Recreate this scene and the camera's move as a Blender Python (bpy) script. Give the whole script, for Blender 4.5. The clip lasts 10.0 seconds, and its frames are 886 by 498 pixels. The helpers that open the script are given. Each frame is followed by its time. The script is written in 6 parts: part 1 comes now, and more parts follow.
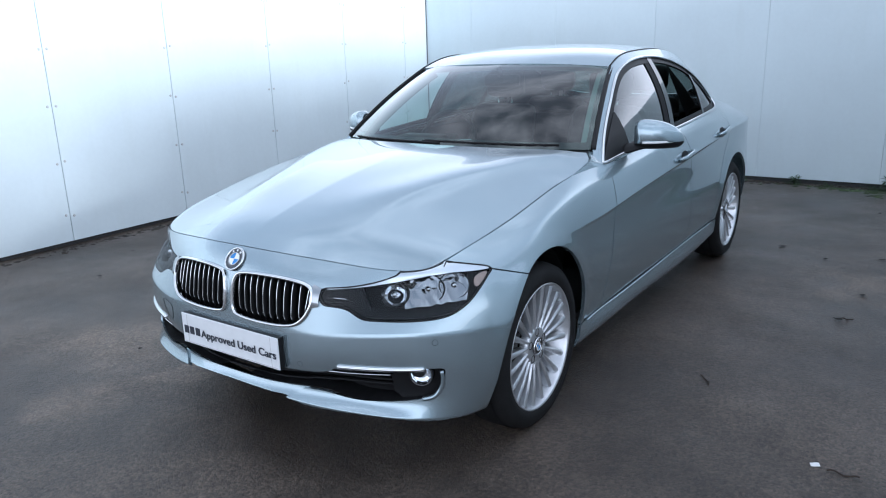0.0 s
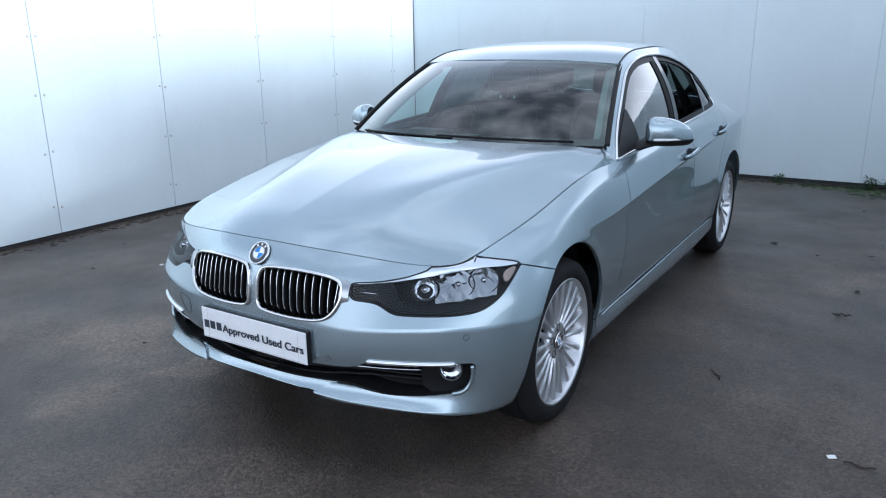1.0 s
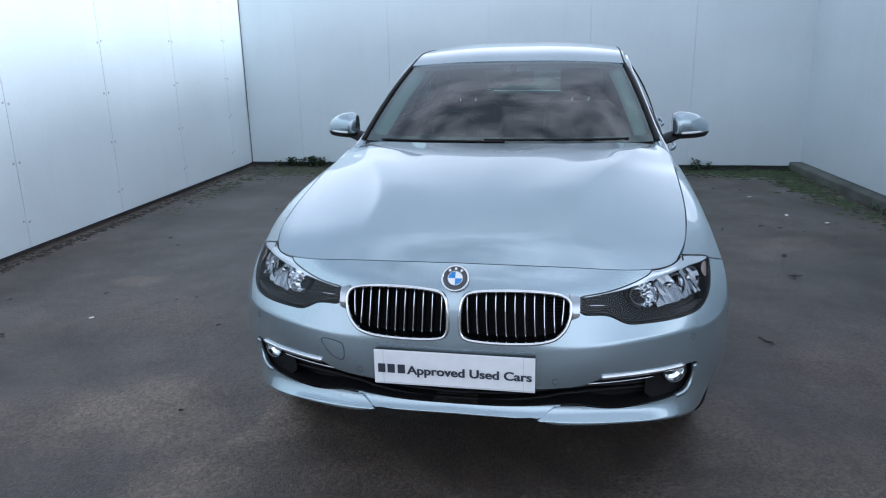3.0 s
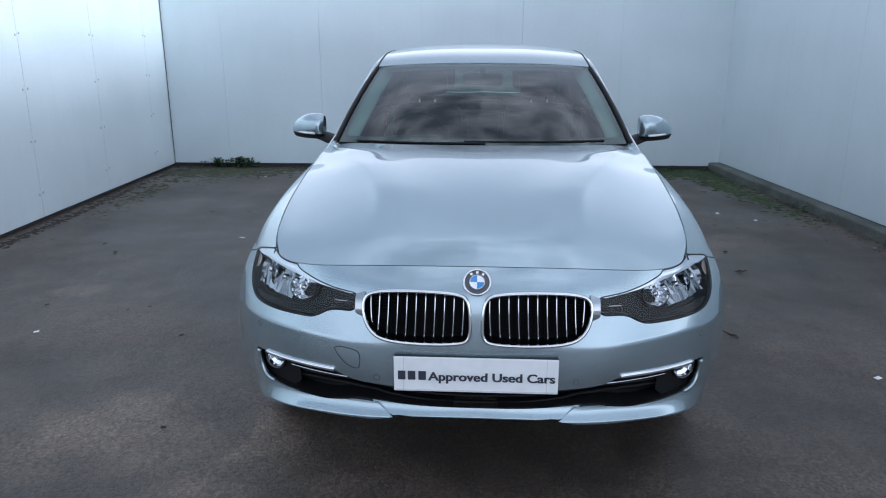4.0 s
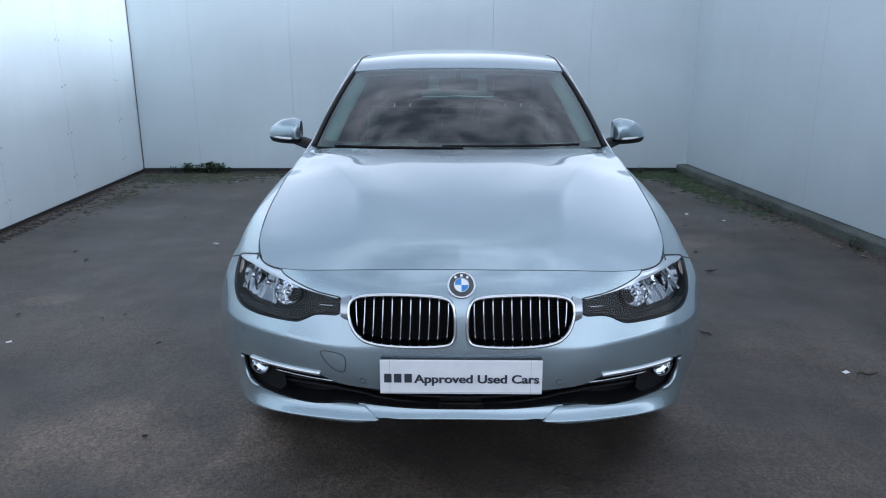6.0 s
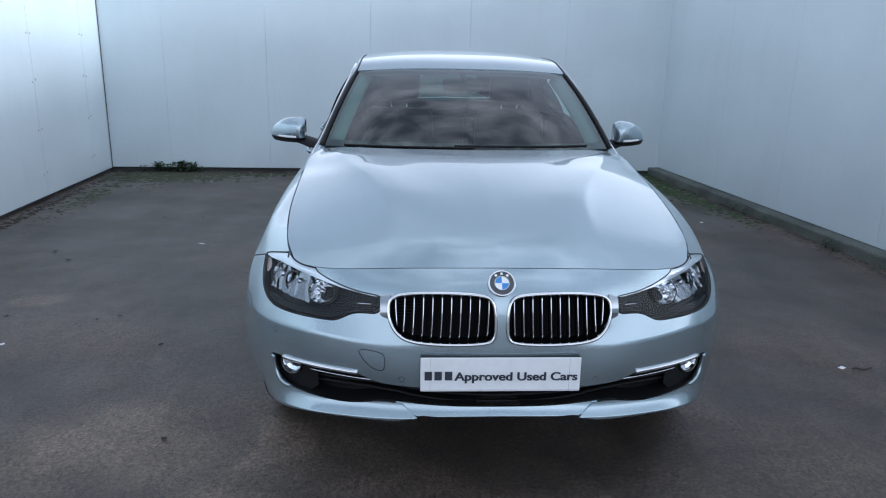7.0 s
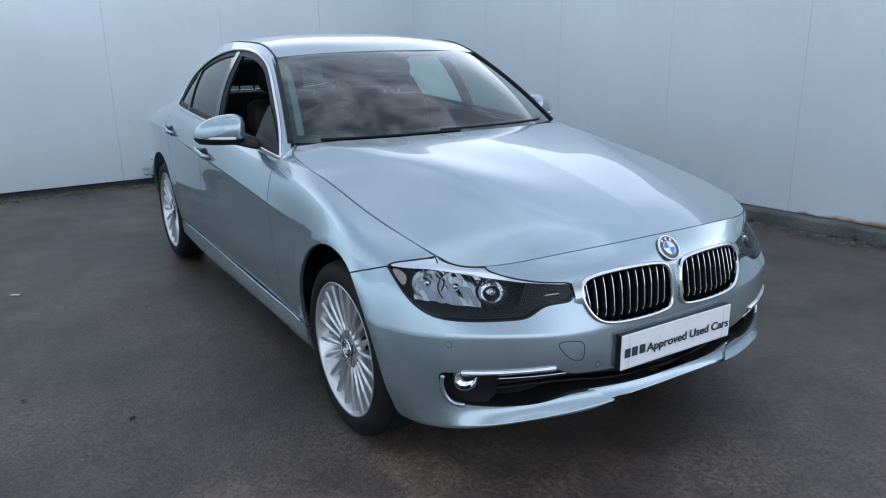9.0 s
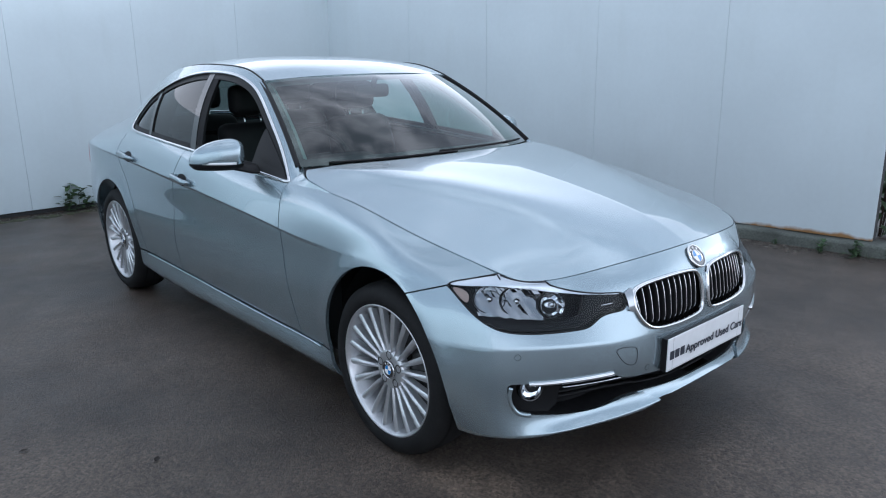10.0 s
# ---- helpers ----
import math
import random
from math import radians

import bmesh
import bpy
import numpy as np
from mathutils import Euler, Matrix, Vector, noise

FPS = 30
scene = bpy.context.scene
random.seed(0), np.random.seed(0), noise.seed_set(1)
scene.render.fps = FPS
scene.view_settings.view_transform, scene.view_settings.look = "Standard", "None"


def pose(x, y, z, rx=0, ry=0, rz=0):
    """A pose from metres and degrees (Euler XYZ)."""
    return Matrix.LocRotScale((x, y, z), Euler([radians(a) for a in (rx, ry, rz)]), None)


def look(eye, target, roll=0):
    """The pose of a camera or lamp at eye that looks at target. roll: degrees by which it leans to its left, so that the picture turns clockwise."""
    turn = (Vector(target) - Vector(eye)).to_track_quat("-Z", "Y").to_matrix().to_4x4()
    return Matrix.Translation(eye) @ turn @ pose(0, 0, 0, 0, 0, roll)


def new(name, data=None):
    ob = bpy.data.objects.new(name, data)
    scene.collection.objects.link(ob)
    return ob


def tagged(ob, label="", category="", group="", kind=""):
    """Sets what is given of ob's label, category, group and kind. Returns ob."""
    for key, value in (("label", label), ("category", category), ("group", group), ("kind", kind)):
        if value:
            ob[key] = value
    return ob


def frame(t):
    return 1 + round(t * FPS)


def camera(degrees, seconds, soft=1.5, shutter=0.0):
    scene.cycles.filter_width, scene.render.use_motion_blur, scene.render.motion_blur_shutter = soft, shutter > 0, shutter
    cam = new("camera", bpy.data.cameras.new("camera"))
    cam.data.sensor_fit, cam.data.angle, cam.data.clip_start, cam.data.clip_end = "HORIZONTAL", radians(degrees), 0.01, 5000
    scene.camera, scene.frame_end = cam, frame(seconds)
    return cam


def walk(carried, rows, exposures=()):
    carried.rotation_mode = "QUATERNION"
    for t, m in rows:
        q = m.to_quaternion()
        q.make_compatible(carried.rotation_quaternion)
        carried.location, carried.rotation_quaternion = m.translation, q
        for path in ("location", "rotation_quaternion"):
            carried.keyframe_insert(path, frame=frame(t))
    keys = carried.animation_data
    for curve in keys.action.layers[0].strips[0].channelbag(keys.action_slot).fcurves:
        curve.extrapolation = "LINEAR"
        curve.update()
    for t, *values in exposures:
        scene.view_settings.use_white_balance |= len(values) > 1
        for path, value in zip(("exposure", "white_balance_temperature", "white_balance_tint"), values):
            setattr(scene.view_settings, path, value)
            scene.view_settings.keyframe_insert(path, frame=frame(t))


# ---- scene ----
cam = camera(62.6, 10.0, soft=1.1)
PATH = [
    (0, (2.07, -1.586, 1.463), (0.967, -0.005, 0.931), -1.7),
    (0.5, (2.057, -1.58, 1.462), (0.948, -0.004, 0.926), -1.6),
    (1, (1.901, -1.698, 1.469), (0.868, -0.076, 0.921), -0.7),
    (1.5, (1.58, -1.905, 1.488), (0.667, -0.212, 0.939), 0.1),
    (2, (1.205, -1.996, 1.491), (0.43, -0.235, 0.943), -0.8),
    (2.5, (0.757, -2.141, 1.49), (0.183, -0.303, 0.947), -2.0),
    (3, (0.389, -2.116, 1.477), (0.019, -0.228, 0.93), -1.2),
    (4.5, (-0.02, -2.141, 1.492), (-0.083, -0.219, 0.943), -0.2),
    (5, (-0.016, -2.144, 1.495), (-0.067, -0.221, 0.949), -0.5),
    (5.5, (-0.014, -2.151, 1.496), (-0.061, -0.227, 0.952), -0.5),
    (7, (-0.312, -2.174, 1.486), (-0.21, -0.25, 0.951), 1.1),
    (7.5, (-0.653, -2.123, 1.473), (-0.398, -0.214, 0.934), -0.3),
    (8, (-1.035, -1.961, 1.468), (-0.576, -0.091, 0.926), -0.7),
    (8.5, (-1.517, -1.779, 1.454), (-0.71, -0.029, 0.917), 1.0),
    (9, (-1.853, -1.516, 1.425), (-0.844, 0.119, 0.87), -0.8),
    (9.5, (-2.227, -1.316, 1.414), (-1.003, 0.187, 0.92), -2.4),
    (10, (-2.357, -1.224, 1.452), (-1.075, 0.224, 0.941), -0.6),
]
walk(cam, [(t, look(eye, target, roll)) for t, eye, target, roll in PATH], exposures=[(0, 0.89, 5200, 4), (1.5, 0.85, 5200, 4), (3, 0.67, 5170, 4), (4.5, 0.59, 5160, 4), (7.5, 0.57, 5160, 4), (10, 0.76, 5290, 4)])

# ---- world, sun and exposure ----
SUN_AZ, SUN_EL = 101.0, 7.5         # low hazy sun past the right-hand wall's end
world = bpy.data.worlds.new("sky")
scene.world = world
world.use_nodes = True
wn, wl = world.node_tree.nodes, world.node_tree.links
wn.clear()
w_out = wn.new("ShaderNodeOutputWorld")
w_bg = wn.new("ShaderNodeBackground")
w_sky = wn.new("ShaderNodeTexSky")
w_sky.sky_type = "NISHITA"
w_sky.sun_disc = False
w_sky.sun_elevation = radians(SUN_EL)
w_sky.sun_rotation = radians(SUN_AZ)
w_sky.air_density, w_sky.dust_density, w_sky.ozone_density = 1.0, 1.5, 1.5
w_co = wn.new("ShaderNodeTexCoord")
w_map = wn.new("ShaderNodeMapping")
w_map.inputs["Location"].default_value = (3.1, 1.7, 0.4)
w_map.inputs["Scale"].default_value = (1.0, 1.0, 2.2)
w_noise = wn.new("ShaderNodeTexNoise")
w_noise.inputs["Scale"].default_value = 4.2
w_noise.inputs["Detail"].default_value = 7
w_noise.inputs["Roughness"].default_value = 0.6
w_ramp = wn.new("ShaderNodeValToRGB")
w_ramp.color_ramp.elements[0].position, w_ramp.color_ramp.elements[1].position = 0.37, 0.66
w_ramp.color_ramp.elements[0].color = (0.22, 0.22, 0.22, 1)
w_cloud = wn.new("ShaderNodeMix")
w_cloud.data_type = "RGBA"
w_cloud.inputs[7].default_value = (10.0, 9.4, 9.2, 1)
wl.new(w_co.outputs["Generated"], w_map.inputs["Vector"])
wl.new(w_map.outputs["Vector"], w_noise.inputs["Vector"])
wl.new(w_noise.outputs["Fac"], w_ramp.inputs["Fac"])
w_xyz = wn.new("ShaderNodeSeparateXYZ")
w_haze = wn.new("ShaderNodeMapRange")
w_haze.inputs["From Min"].default_value, w_haze.inputs["From Max"].default_value = 0.30, 0.66
w_haze.inputs["To Min"].default_value, w_haze.inputs["To Max"].default_value = 0.95, 0.0
w_max = wn.new("ShaderNodeMath")
w_max.operation = "MAXIMUM"
wl.new(w_co.outputs["Generated"], w_xyz.inputs["Vector"])
wl.new(w_xyz.outputs["Z"], w_haze.inputs["Value"])
w_high = wn.new("ShaderNodeMapRange")
w_high.interpolation_type = "SMOOTHSTEP"
w_high.inputs["From Min"].default_value, w_high.inputs["From Max"].default_value = 0.60, 0.92
w_even = wn.new("ShaderNodeMix")
w_even.inputs[2].default_value = 0.32
wl.new(w_xyz.outputs["Z"], w_high.inputs["Value"])
wl.new(w_high.outputs["Result"], w_even.inputs[0])
wl.new(w_ramp.outputs["Color"], w_even.inputs[3])
wl.new(w_even.outputs[0], w_max.inputs[0])
wl.new(w_haze.outputs["Result"], w_max.inputs[1])
wl.new(w_max.outputs[0], w_cloud.inputs[0])
# the cloud is brightest round the hidden sun
w_dot = wn.new("ShaderNodeVectorMath")
w_dot.operation = "DOT_PRODUCT"
w_dot.inputs[1].default_value = (math.sin(radians(SUN_AZ)) * math.cos(radians(SUN_EL)), math.cos(radians(SUN_AZ)) * math.cos(radians(SUN_EL)), math.sin(radians(SUN_EL)))
w_glow = wn.new("ShaderNodeMapRange")
w_glow.interpolation_type = "SMOOTHSTEP"
w_glow.inputs["From Min"].default_value, w_glow.inputs["From Max"].default_value = -0.2, 1.0
w_glow.inputs["To Min"].default_value, w_glow.inputs["To Max"].default_value = 0.95, 1.2
w_tint = wn.new("ShaderNodeVectorMath")
w_tint.operation = "SCALE"
w_tint.inputs[0].default_value = (11.8, 10.9, 10.8)
wl.new(w_co.outputs["Generated"], w_dot.inputs[0])
wl.new(w_dot.outputs["Value"], w_glow.inputs["Value"])
wl.new(w_glow.outputs["Result"], w_tint.inputs["Scale"])
wl.new(w_tint.outputs["Vector"], w_cloud.inputs[7])
wl.new(w_sky.outputs["Color"], w_cloud.inputs[6])
wl.new(w_cloud.outputs[2], w_bg.inputs["Color"])
w_bg.inputs["Strength"].default_value = 0.1
wl.new(w_bg.outputs["Background"], w_out.inputs["Surface"])

sun_data = bpy.data.lights.new("sun", "SUN")
sun_data.energy, sun_data.angle, sun_data.color = 2.6, radians(12), (1.0, 0.93, 0.87)
sun_dir = Vector((math.sin(radians(SUN_AZ)) * math.cos(radians(SUN_EL)), math.cos(radians(SUN_AZ)) * math.cos(radians(SUN_EL)), math.sin(radians(SUN_EL))))
new("sun", sun_data).matrix_world = look(sun_dir * 40, (0, 0, 0))

# ---- materials ----
def material(name, color, rough=0.5, metal=0.0, coat=0.0, grain=0.0, grain_size=60.0, stain=0.0, stain_size=2.0, bump=0.0, bump_size=200.0,
             glass=False, tint=(1, 1, 1), random_tone=0.0, rough_var=0.0, spec=0.5):
    """A surface with fine grain, larger stains and relief, all in metres."""
    m = bpy.data.materials.new(name)
    m.use_nodes = True
    n, l = m.node_tree.nodes, m.node_tree.links
    b = n["Principled BSDF"]
    b.inputs["Base Color"].default_value = (*color, 1)
    b.inputs["Roughness"].default_value = rough
    b.inputs["Metallic"].default_value = metal
    b.inputs["Coat Weight"].default_value = coat
    b.inputs["Coat Roughness"].default_value = 0.03
    b.inputs["Specular IOR Level"].default_value = spec
    if glass:
        b.inputs["Transmission Weight"].default_value = 1.0
        b.inputs["IOR"].default_value = 1.45
    co = n.new("ShaderNodeTexCoord")

    def tex(size, detail=4.0):
        t = n.new("ShaderNodeTexNoise")
        t.inputs["Scale"].default_value = size
        t.inputs["Detail"].default_value = detail
        l.new(co.outputs["Object"], t.inputs["Vector"])
        return t.outputs["Fac"]

    value = None
    for amount, size in ((grain, grain_size), (stain, stain_size)):
        if amount:
            mr = n.new("ShaderNodeMapRange")
            mr.inputs["From Min"].default_value, mr.inputs["From Max"].default_value = 0.3, 0.7
            mr.inputs["To Min"].default_value, mr.inputs["To Max"].default_value = 1 - amount, 1 + amount
            l.new(tex(size), mr.inputs["Value"])
            if value is None:
                value = mr.outputs["Result"]
            else:
                mm = n.new("ShaderNodeMath")
                mm.operation = "MULTIPLY"
                l.new(value, mm.inputs[0])
                l.new(mr.outputs["Result"], mm.inputs[1])
                value = mm.outputs[0]
    if random_tone:
        info = n.new("ShaderNodeObjectInfo")
        mr = n.new("ShaderNodeMapRange")
        mr.inputs["To Min"].default_value, mr.inputs["To Max"].default_value = 1 - random_tone, 1 + random_tone
        l.new(info.outputs["Random"], mr.inputs["Value"])
        if value is None:
            value = mr.outputs["Result"]
        else:
            mm = n.new("ShaderNodeMath")
            mm.operation = "MULTIPLY"
            l.new(value, mm.inputs[0])
            l.new(mr.outputs["Result"], mm.inputs[1])
            value = mm.outputs[0]
    if value is not None:
        mix = n.new("ShaderNodeMix")
        mix.data_type, mix.blend_type = "RGBA", "MULTIPLY"
        mix.inputs[0].default_value = 1.0
        mix.inputs[6].default_value = (*color, 1)
        l.new(value, mix.inputs[7])
        l.new(mix.outputs[2], b.inputs["Base Color"])
    if rough_var:
        mr = n.new("ShaderNodeMapRange")
        mr.inputs["From Min"].default_value, mr.inputs["From Max"].default_value = 0.3, 0.7
        mr.inputs["To Min"].default_value, mr.inputs["To Max"].default_value = rough - rough_var, rough + rough_var
        l.new(tex(stain_size * 1.7), mr.inputs["Value"])
        l.new(mr.outputs["Result"], b.inputs["Roughness"])
    if bump:
        bp = n.new("ShaderNodeBump")
        bp.inputs["Strength"].default_value = bump
        bp.inputs["Distance"].default_value = 0.004
        l.new(tex(bump_size, 6.0), bp.inputs["Height"])
        l.new(bp.outputs["Normal"], b.inputs["Normal"])
    return m


def clear_glass(name, tint, gloss=1.0):
    """A thin pane: mostly see-through, with a mirror gloss that grows towards grazing."""
    m = bpy.data.materials.new(name)
    m.use_nodes = True
    n, l = m.node_tree.nodes, m.node_tree.links
    n.clear()
    out = n.new("ShaderNodeOutputMaterial")
    mix = n.new("ShaderNodeMixShader")
    tr = n.new("ShaderNodeBsdfTransparent")
    gl = n.new("ShaderNodeBsdfGlossy")
    lw = n.new("ShaderNodeLayerWeight")
    lw.inputs["Blend"].default_value = 0.5
    power = n.new("ShaderNodeMath")
    power.operation = "POWER"
    power.inputs[1].default_value = 5.0
    rest = n.new("ShaderNodeMath")
    rest.operation = "MULTIPLY_ADD"
    rest.inputs[1].default_value, rest.inputs[2].default_value = 0.953, 0.047
    mul = n.new("ShaderNodeMath")
    mul.operation = "MULTIPLY"
    mul.inputs[1].default_value = gloss
    mul.use_clamp = True
    tr.inputs["Color"].default_value = (*tint, 1)
    gl.inputs["Roughness"].default_value = 0.02
    l.new(lw.outputs["Facing"], power.inputs[0])
    l.new(power.outputs[0], rest.inputs[0])
    l.new(rest.outputs[0], mul.inputs[0])
    l.new(mul.outputs[0], mix.inputs["Fac"])
    l.new(tr.outputs["BSDF"], mix.inputs[1])
    l.new(gl.outputs["BSDF"], mix.inputs[2])
    l.new(mix.outputs["Shader"], out.inputs["Surface"])
    return m


PAINT = material("silver_blue_metallic_paint", (0.338, 0.416, 0.458), rough=0.27, metal=0.78, coat=1.0, grain=0.05, grain_size=900, stain=0.02, stain_size=6)
PAINT.node_tree.nodes["Principled BSDF"].inputs["Coat IOR"].default_value = 1.65
CHROME = material("chrome", (0.72, 0.73, 0.74), rough=0.07, metal=1.0, grain=0.02, grain_size=40)
DARK_CHROME = material("dark_chrome", (0.42, 0.44, 0.46), rough=0.12, metal=1.0, grain=0.02)
SATIN = material("satin_aluminium", (0.58, 0.59, 0.61), rough=0.22, metal=1.0, grain=0.03, grain_size=90)
ALLOY = material("silver_alloy_lacquer", (0.60, 0.61, 0.63), rough=0.28, metal=0.7, coat=0.6, grain=0.04, grain_size=80)
BLACK = material("black_plastic", (0.012, 0.012, 0.013), rough=0.45, grain=0.15, grain_size=300, bump=0.1, bump_size=600, spec=0.2)
GLOSS_BLACK = material("gloss_black", (0.008, 0.008, 0.009), rough=0.08, coat=0.5, grain=0.05)
MESH_BLACK = material("grille_black", (0.006, 0.006, 0.007), rough=0.6, grain=0.2, grain_size=200, spec=0.15)
RUBBER = material("tyre_rubber", (0.010, 0.010, 0.0105), rough=0.7, grain=0.2, grain_size=120, stain=0.25, stain_size=9, bump=0.2, bump_size=300, spec=0.25)
STEEL = material("brake_steel", (0.09, 0.09, 0.09), rough=0.4, metal=0.9, grain=0.2, grain_size=50)
PLATE_WHITE = material("plate_white", (0.80, 0.81, 0.82), rough=0.3, coat=0.3, grain=0.02, grain_size=40, stain=0.04, stain_size=12)
EMBLEM_RING = material("emblem_ring", (0.05, 0.052, 0.058), rough=0.18, metal=0.7, coat=1.0, grain=0.03)
INK = material("plate_ink", (0.03, 0.035, 0.05), rough=0.5, grain=0.05)
BLUE = material("badge_blue", (0.02, 0.20, 0.55), rough=0.15, coat=1.0, grain=0.03)
WHITE = material("badge_white", (0.8, 0.8, 0.8), rough=0.15, coat=1.0, grain=0.02)
LEATHER = material("dark_leather", (0.012, 0.012, 0.013), rough=0.55, grain=0.1, grain_size=20, spec=0.25)
TRIM_GREY = material("grey_cabin_lining", (0.32, 0.33, 0.33), rough=0.8, grain=0.08, grain_size=250)
RED_LENS = material("red_lens", (0.45, 0.01, 0.015), rough=0.1, coat=1.0, grain=0.05)
AMBER = material("amber_lens", (0.30, 0.22, 0.18), rough=0.15, coat=0.8, grain=0.05)
WINDSCREEN = clear_glass("windscreen_glass", (0.50, 0.69, 0.64), 2.1)
SIDE_GLASS = clear_glass("side_glass", (0.52, 0.64, 0.60), 3.0)
PRIVACY_GLASS = clear_glass("privacy_glass", (0.10, 0.12, 0.12), 1.3)
REAR_GLASS = clear_glass("tinted_rear_glass", (0.16, 0.20, 0.19), 1.5)
LENS = clear_glass("lamp_lens", (0.93, 0.95, 0.97), 0.45)
REFLECTOR = material("lamp_reflector", (0.84, 0.86, 0.88), rough=0.08, metal=1.0, grain=0.02)
FACETS = material("lamp_facets", (0.27, 0.285, 0.30), rough=0.12, metal=1.0, grain=0.05)
LAMP_GREY = material("lamp_housing_grey", (0.006, 0.0065, 0.0075), rough=0.35, grain=0.1, spec=0.12)
BROW = material("lamp_brow_silver", (0.72, 0.75, 0.78), rough=0.22, metal=0.6, coat=0.5, grain=0.02)

# ---- mesh tools ----
def cubic(ts, pts, q):
    """Natural cubic spline through pts at the parameters ts, read at q."""
    ts, pts, q = np.asarray(ts, float), np.asarray(pts, float), np.asarray(q, float)
    m = len(ts)
    h = np.diff(ts)
    a, r = np.eye(m), np.zeros((m,) + pts.shape[1:])
    for i in range(1, m - 1):
        a[i, i - 1:i + 2] = h[i - 1], 2 * (h[i - 1] + h[i]), h[i]
        r[i] = 6 * ((pts[i + 1] - pts[i]) / h[i] - (pts[i] - pts[i - 1]) / h[i - 1])
    c = np.linalg.solve(a, r.reshape(m, -1)).reshape(r.shape)
    i = np.clip(np.searchsorted(ts, q) - 1, 0, m - 2)
    sh = (-1,) + (1,) * (pts.ndim - 1)
    u, v, hh = (ts[i + 1] - q).reshape(sh), (q - ts[i]).reshape(sh), h[i].reshape(sh)
    return c[i] * u ** 3 / (6 * hh) + c[i + 1] * v ** 3 / (6 * hh) + (pts[i] / hh - c[i] * hh / 6) * u + (pts[i + 1] / hh - c[i + 1] * hh / 6) * v


def curve(pts, n, even=True):
    """n places along a smooth curve through pts."""
    pts = np.asarray(pts, float)
    t = np.r_[0, np.cumsum(np.linalg.norm(np.diff(pts, axis=0), axis=1))]
    return cubic(t, pts, np.linspace(0, t[-1], n))


def soft(poly, times=3):
    """A closed outline with its corners rounded off."""
    p = np.asarray(poly, float)
    for _ in range(times):
        nxt = np.roll(p, -1, 0)
        p = np.stack([0.75 * p + 0.25 * nxt, 0.25 * p + 0.75 * nxt], 1).reshape(-1, p.shape[1])
    return p


def inside(poly):
    """A function of points (n, 2): the distance to a closed outline, more than 0 within it."""
    p = np.asarray(poly, float)
    q = np.roll(p, -1, 0)

    def f(x):
        d = np.full(len(x), 1e9)
        sign = np.zeros(len(x), bool)
        for a, b in zip(p, q):
            e, w = b - a, x - a
            t = np.clip((w @ e) / max(e @ e, 1e-12), 0, 1)
            d = np.minimum(d, np.linalg.norm(w - t[:, None] * e, axis=1))
            cond = (a[1] > x[:, 1]) != (b[1] > x[:, 1])
            sign ^= cond & (x[:, 0] < (b[0] - a[0]) * (x[:, 1] - a[1]) / ((b[1] - a[1]) if abs(b[1] - a[1]) > 1e-12 else 1e-12) + a[0])
        return np.where(sign, d, -d)
    return f


def beside(line):
    """A function of points (n, 2): the distance to an open line, more than 0 to its left."""
    p = np.asarray(line, float)

    def f(x):
        d, s = np.full(len(x), 1e9), np.ones(len(x))
        for i, (a, b) in enumerate(zip(p[:-1], p[1:])):
            e, w = b - a, x - a
            t = (w @ e) / (e @ e)
            t = np.clip(t, -1e9 if i == 0 else 0, 1e9 if i == len(p) - 2 else 1)
            v = w - t[:, None] * e
            dist = np.linalg.norm(v, axis=1)
            near = dist < d
            d[near], s[near] = dist[near], np.sign(e[0] * v[:, 1] - e[1] * v[:, 0])[near]
        return d * s
    return f


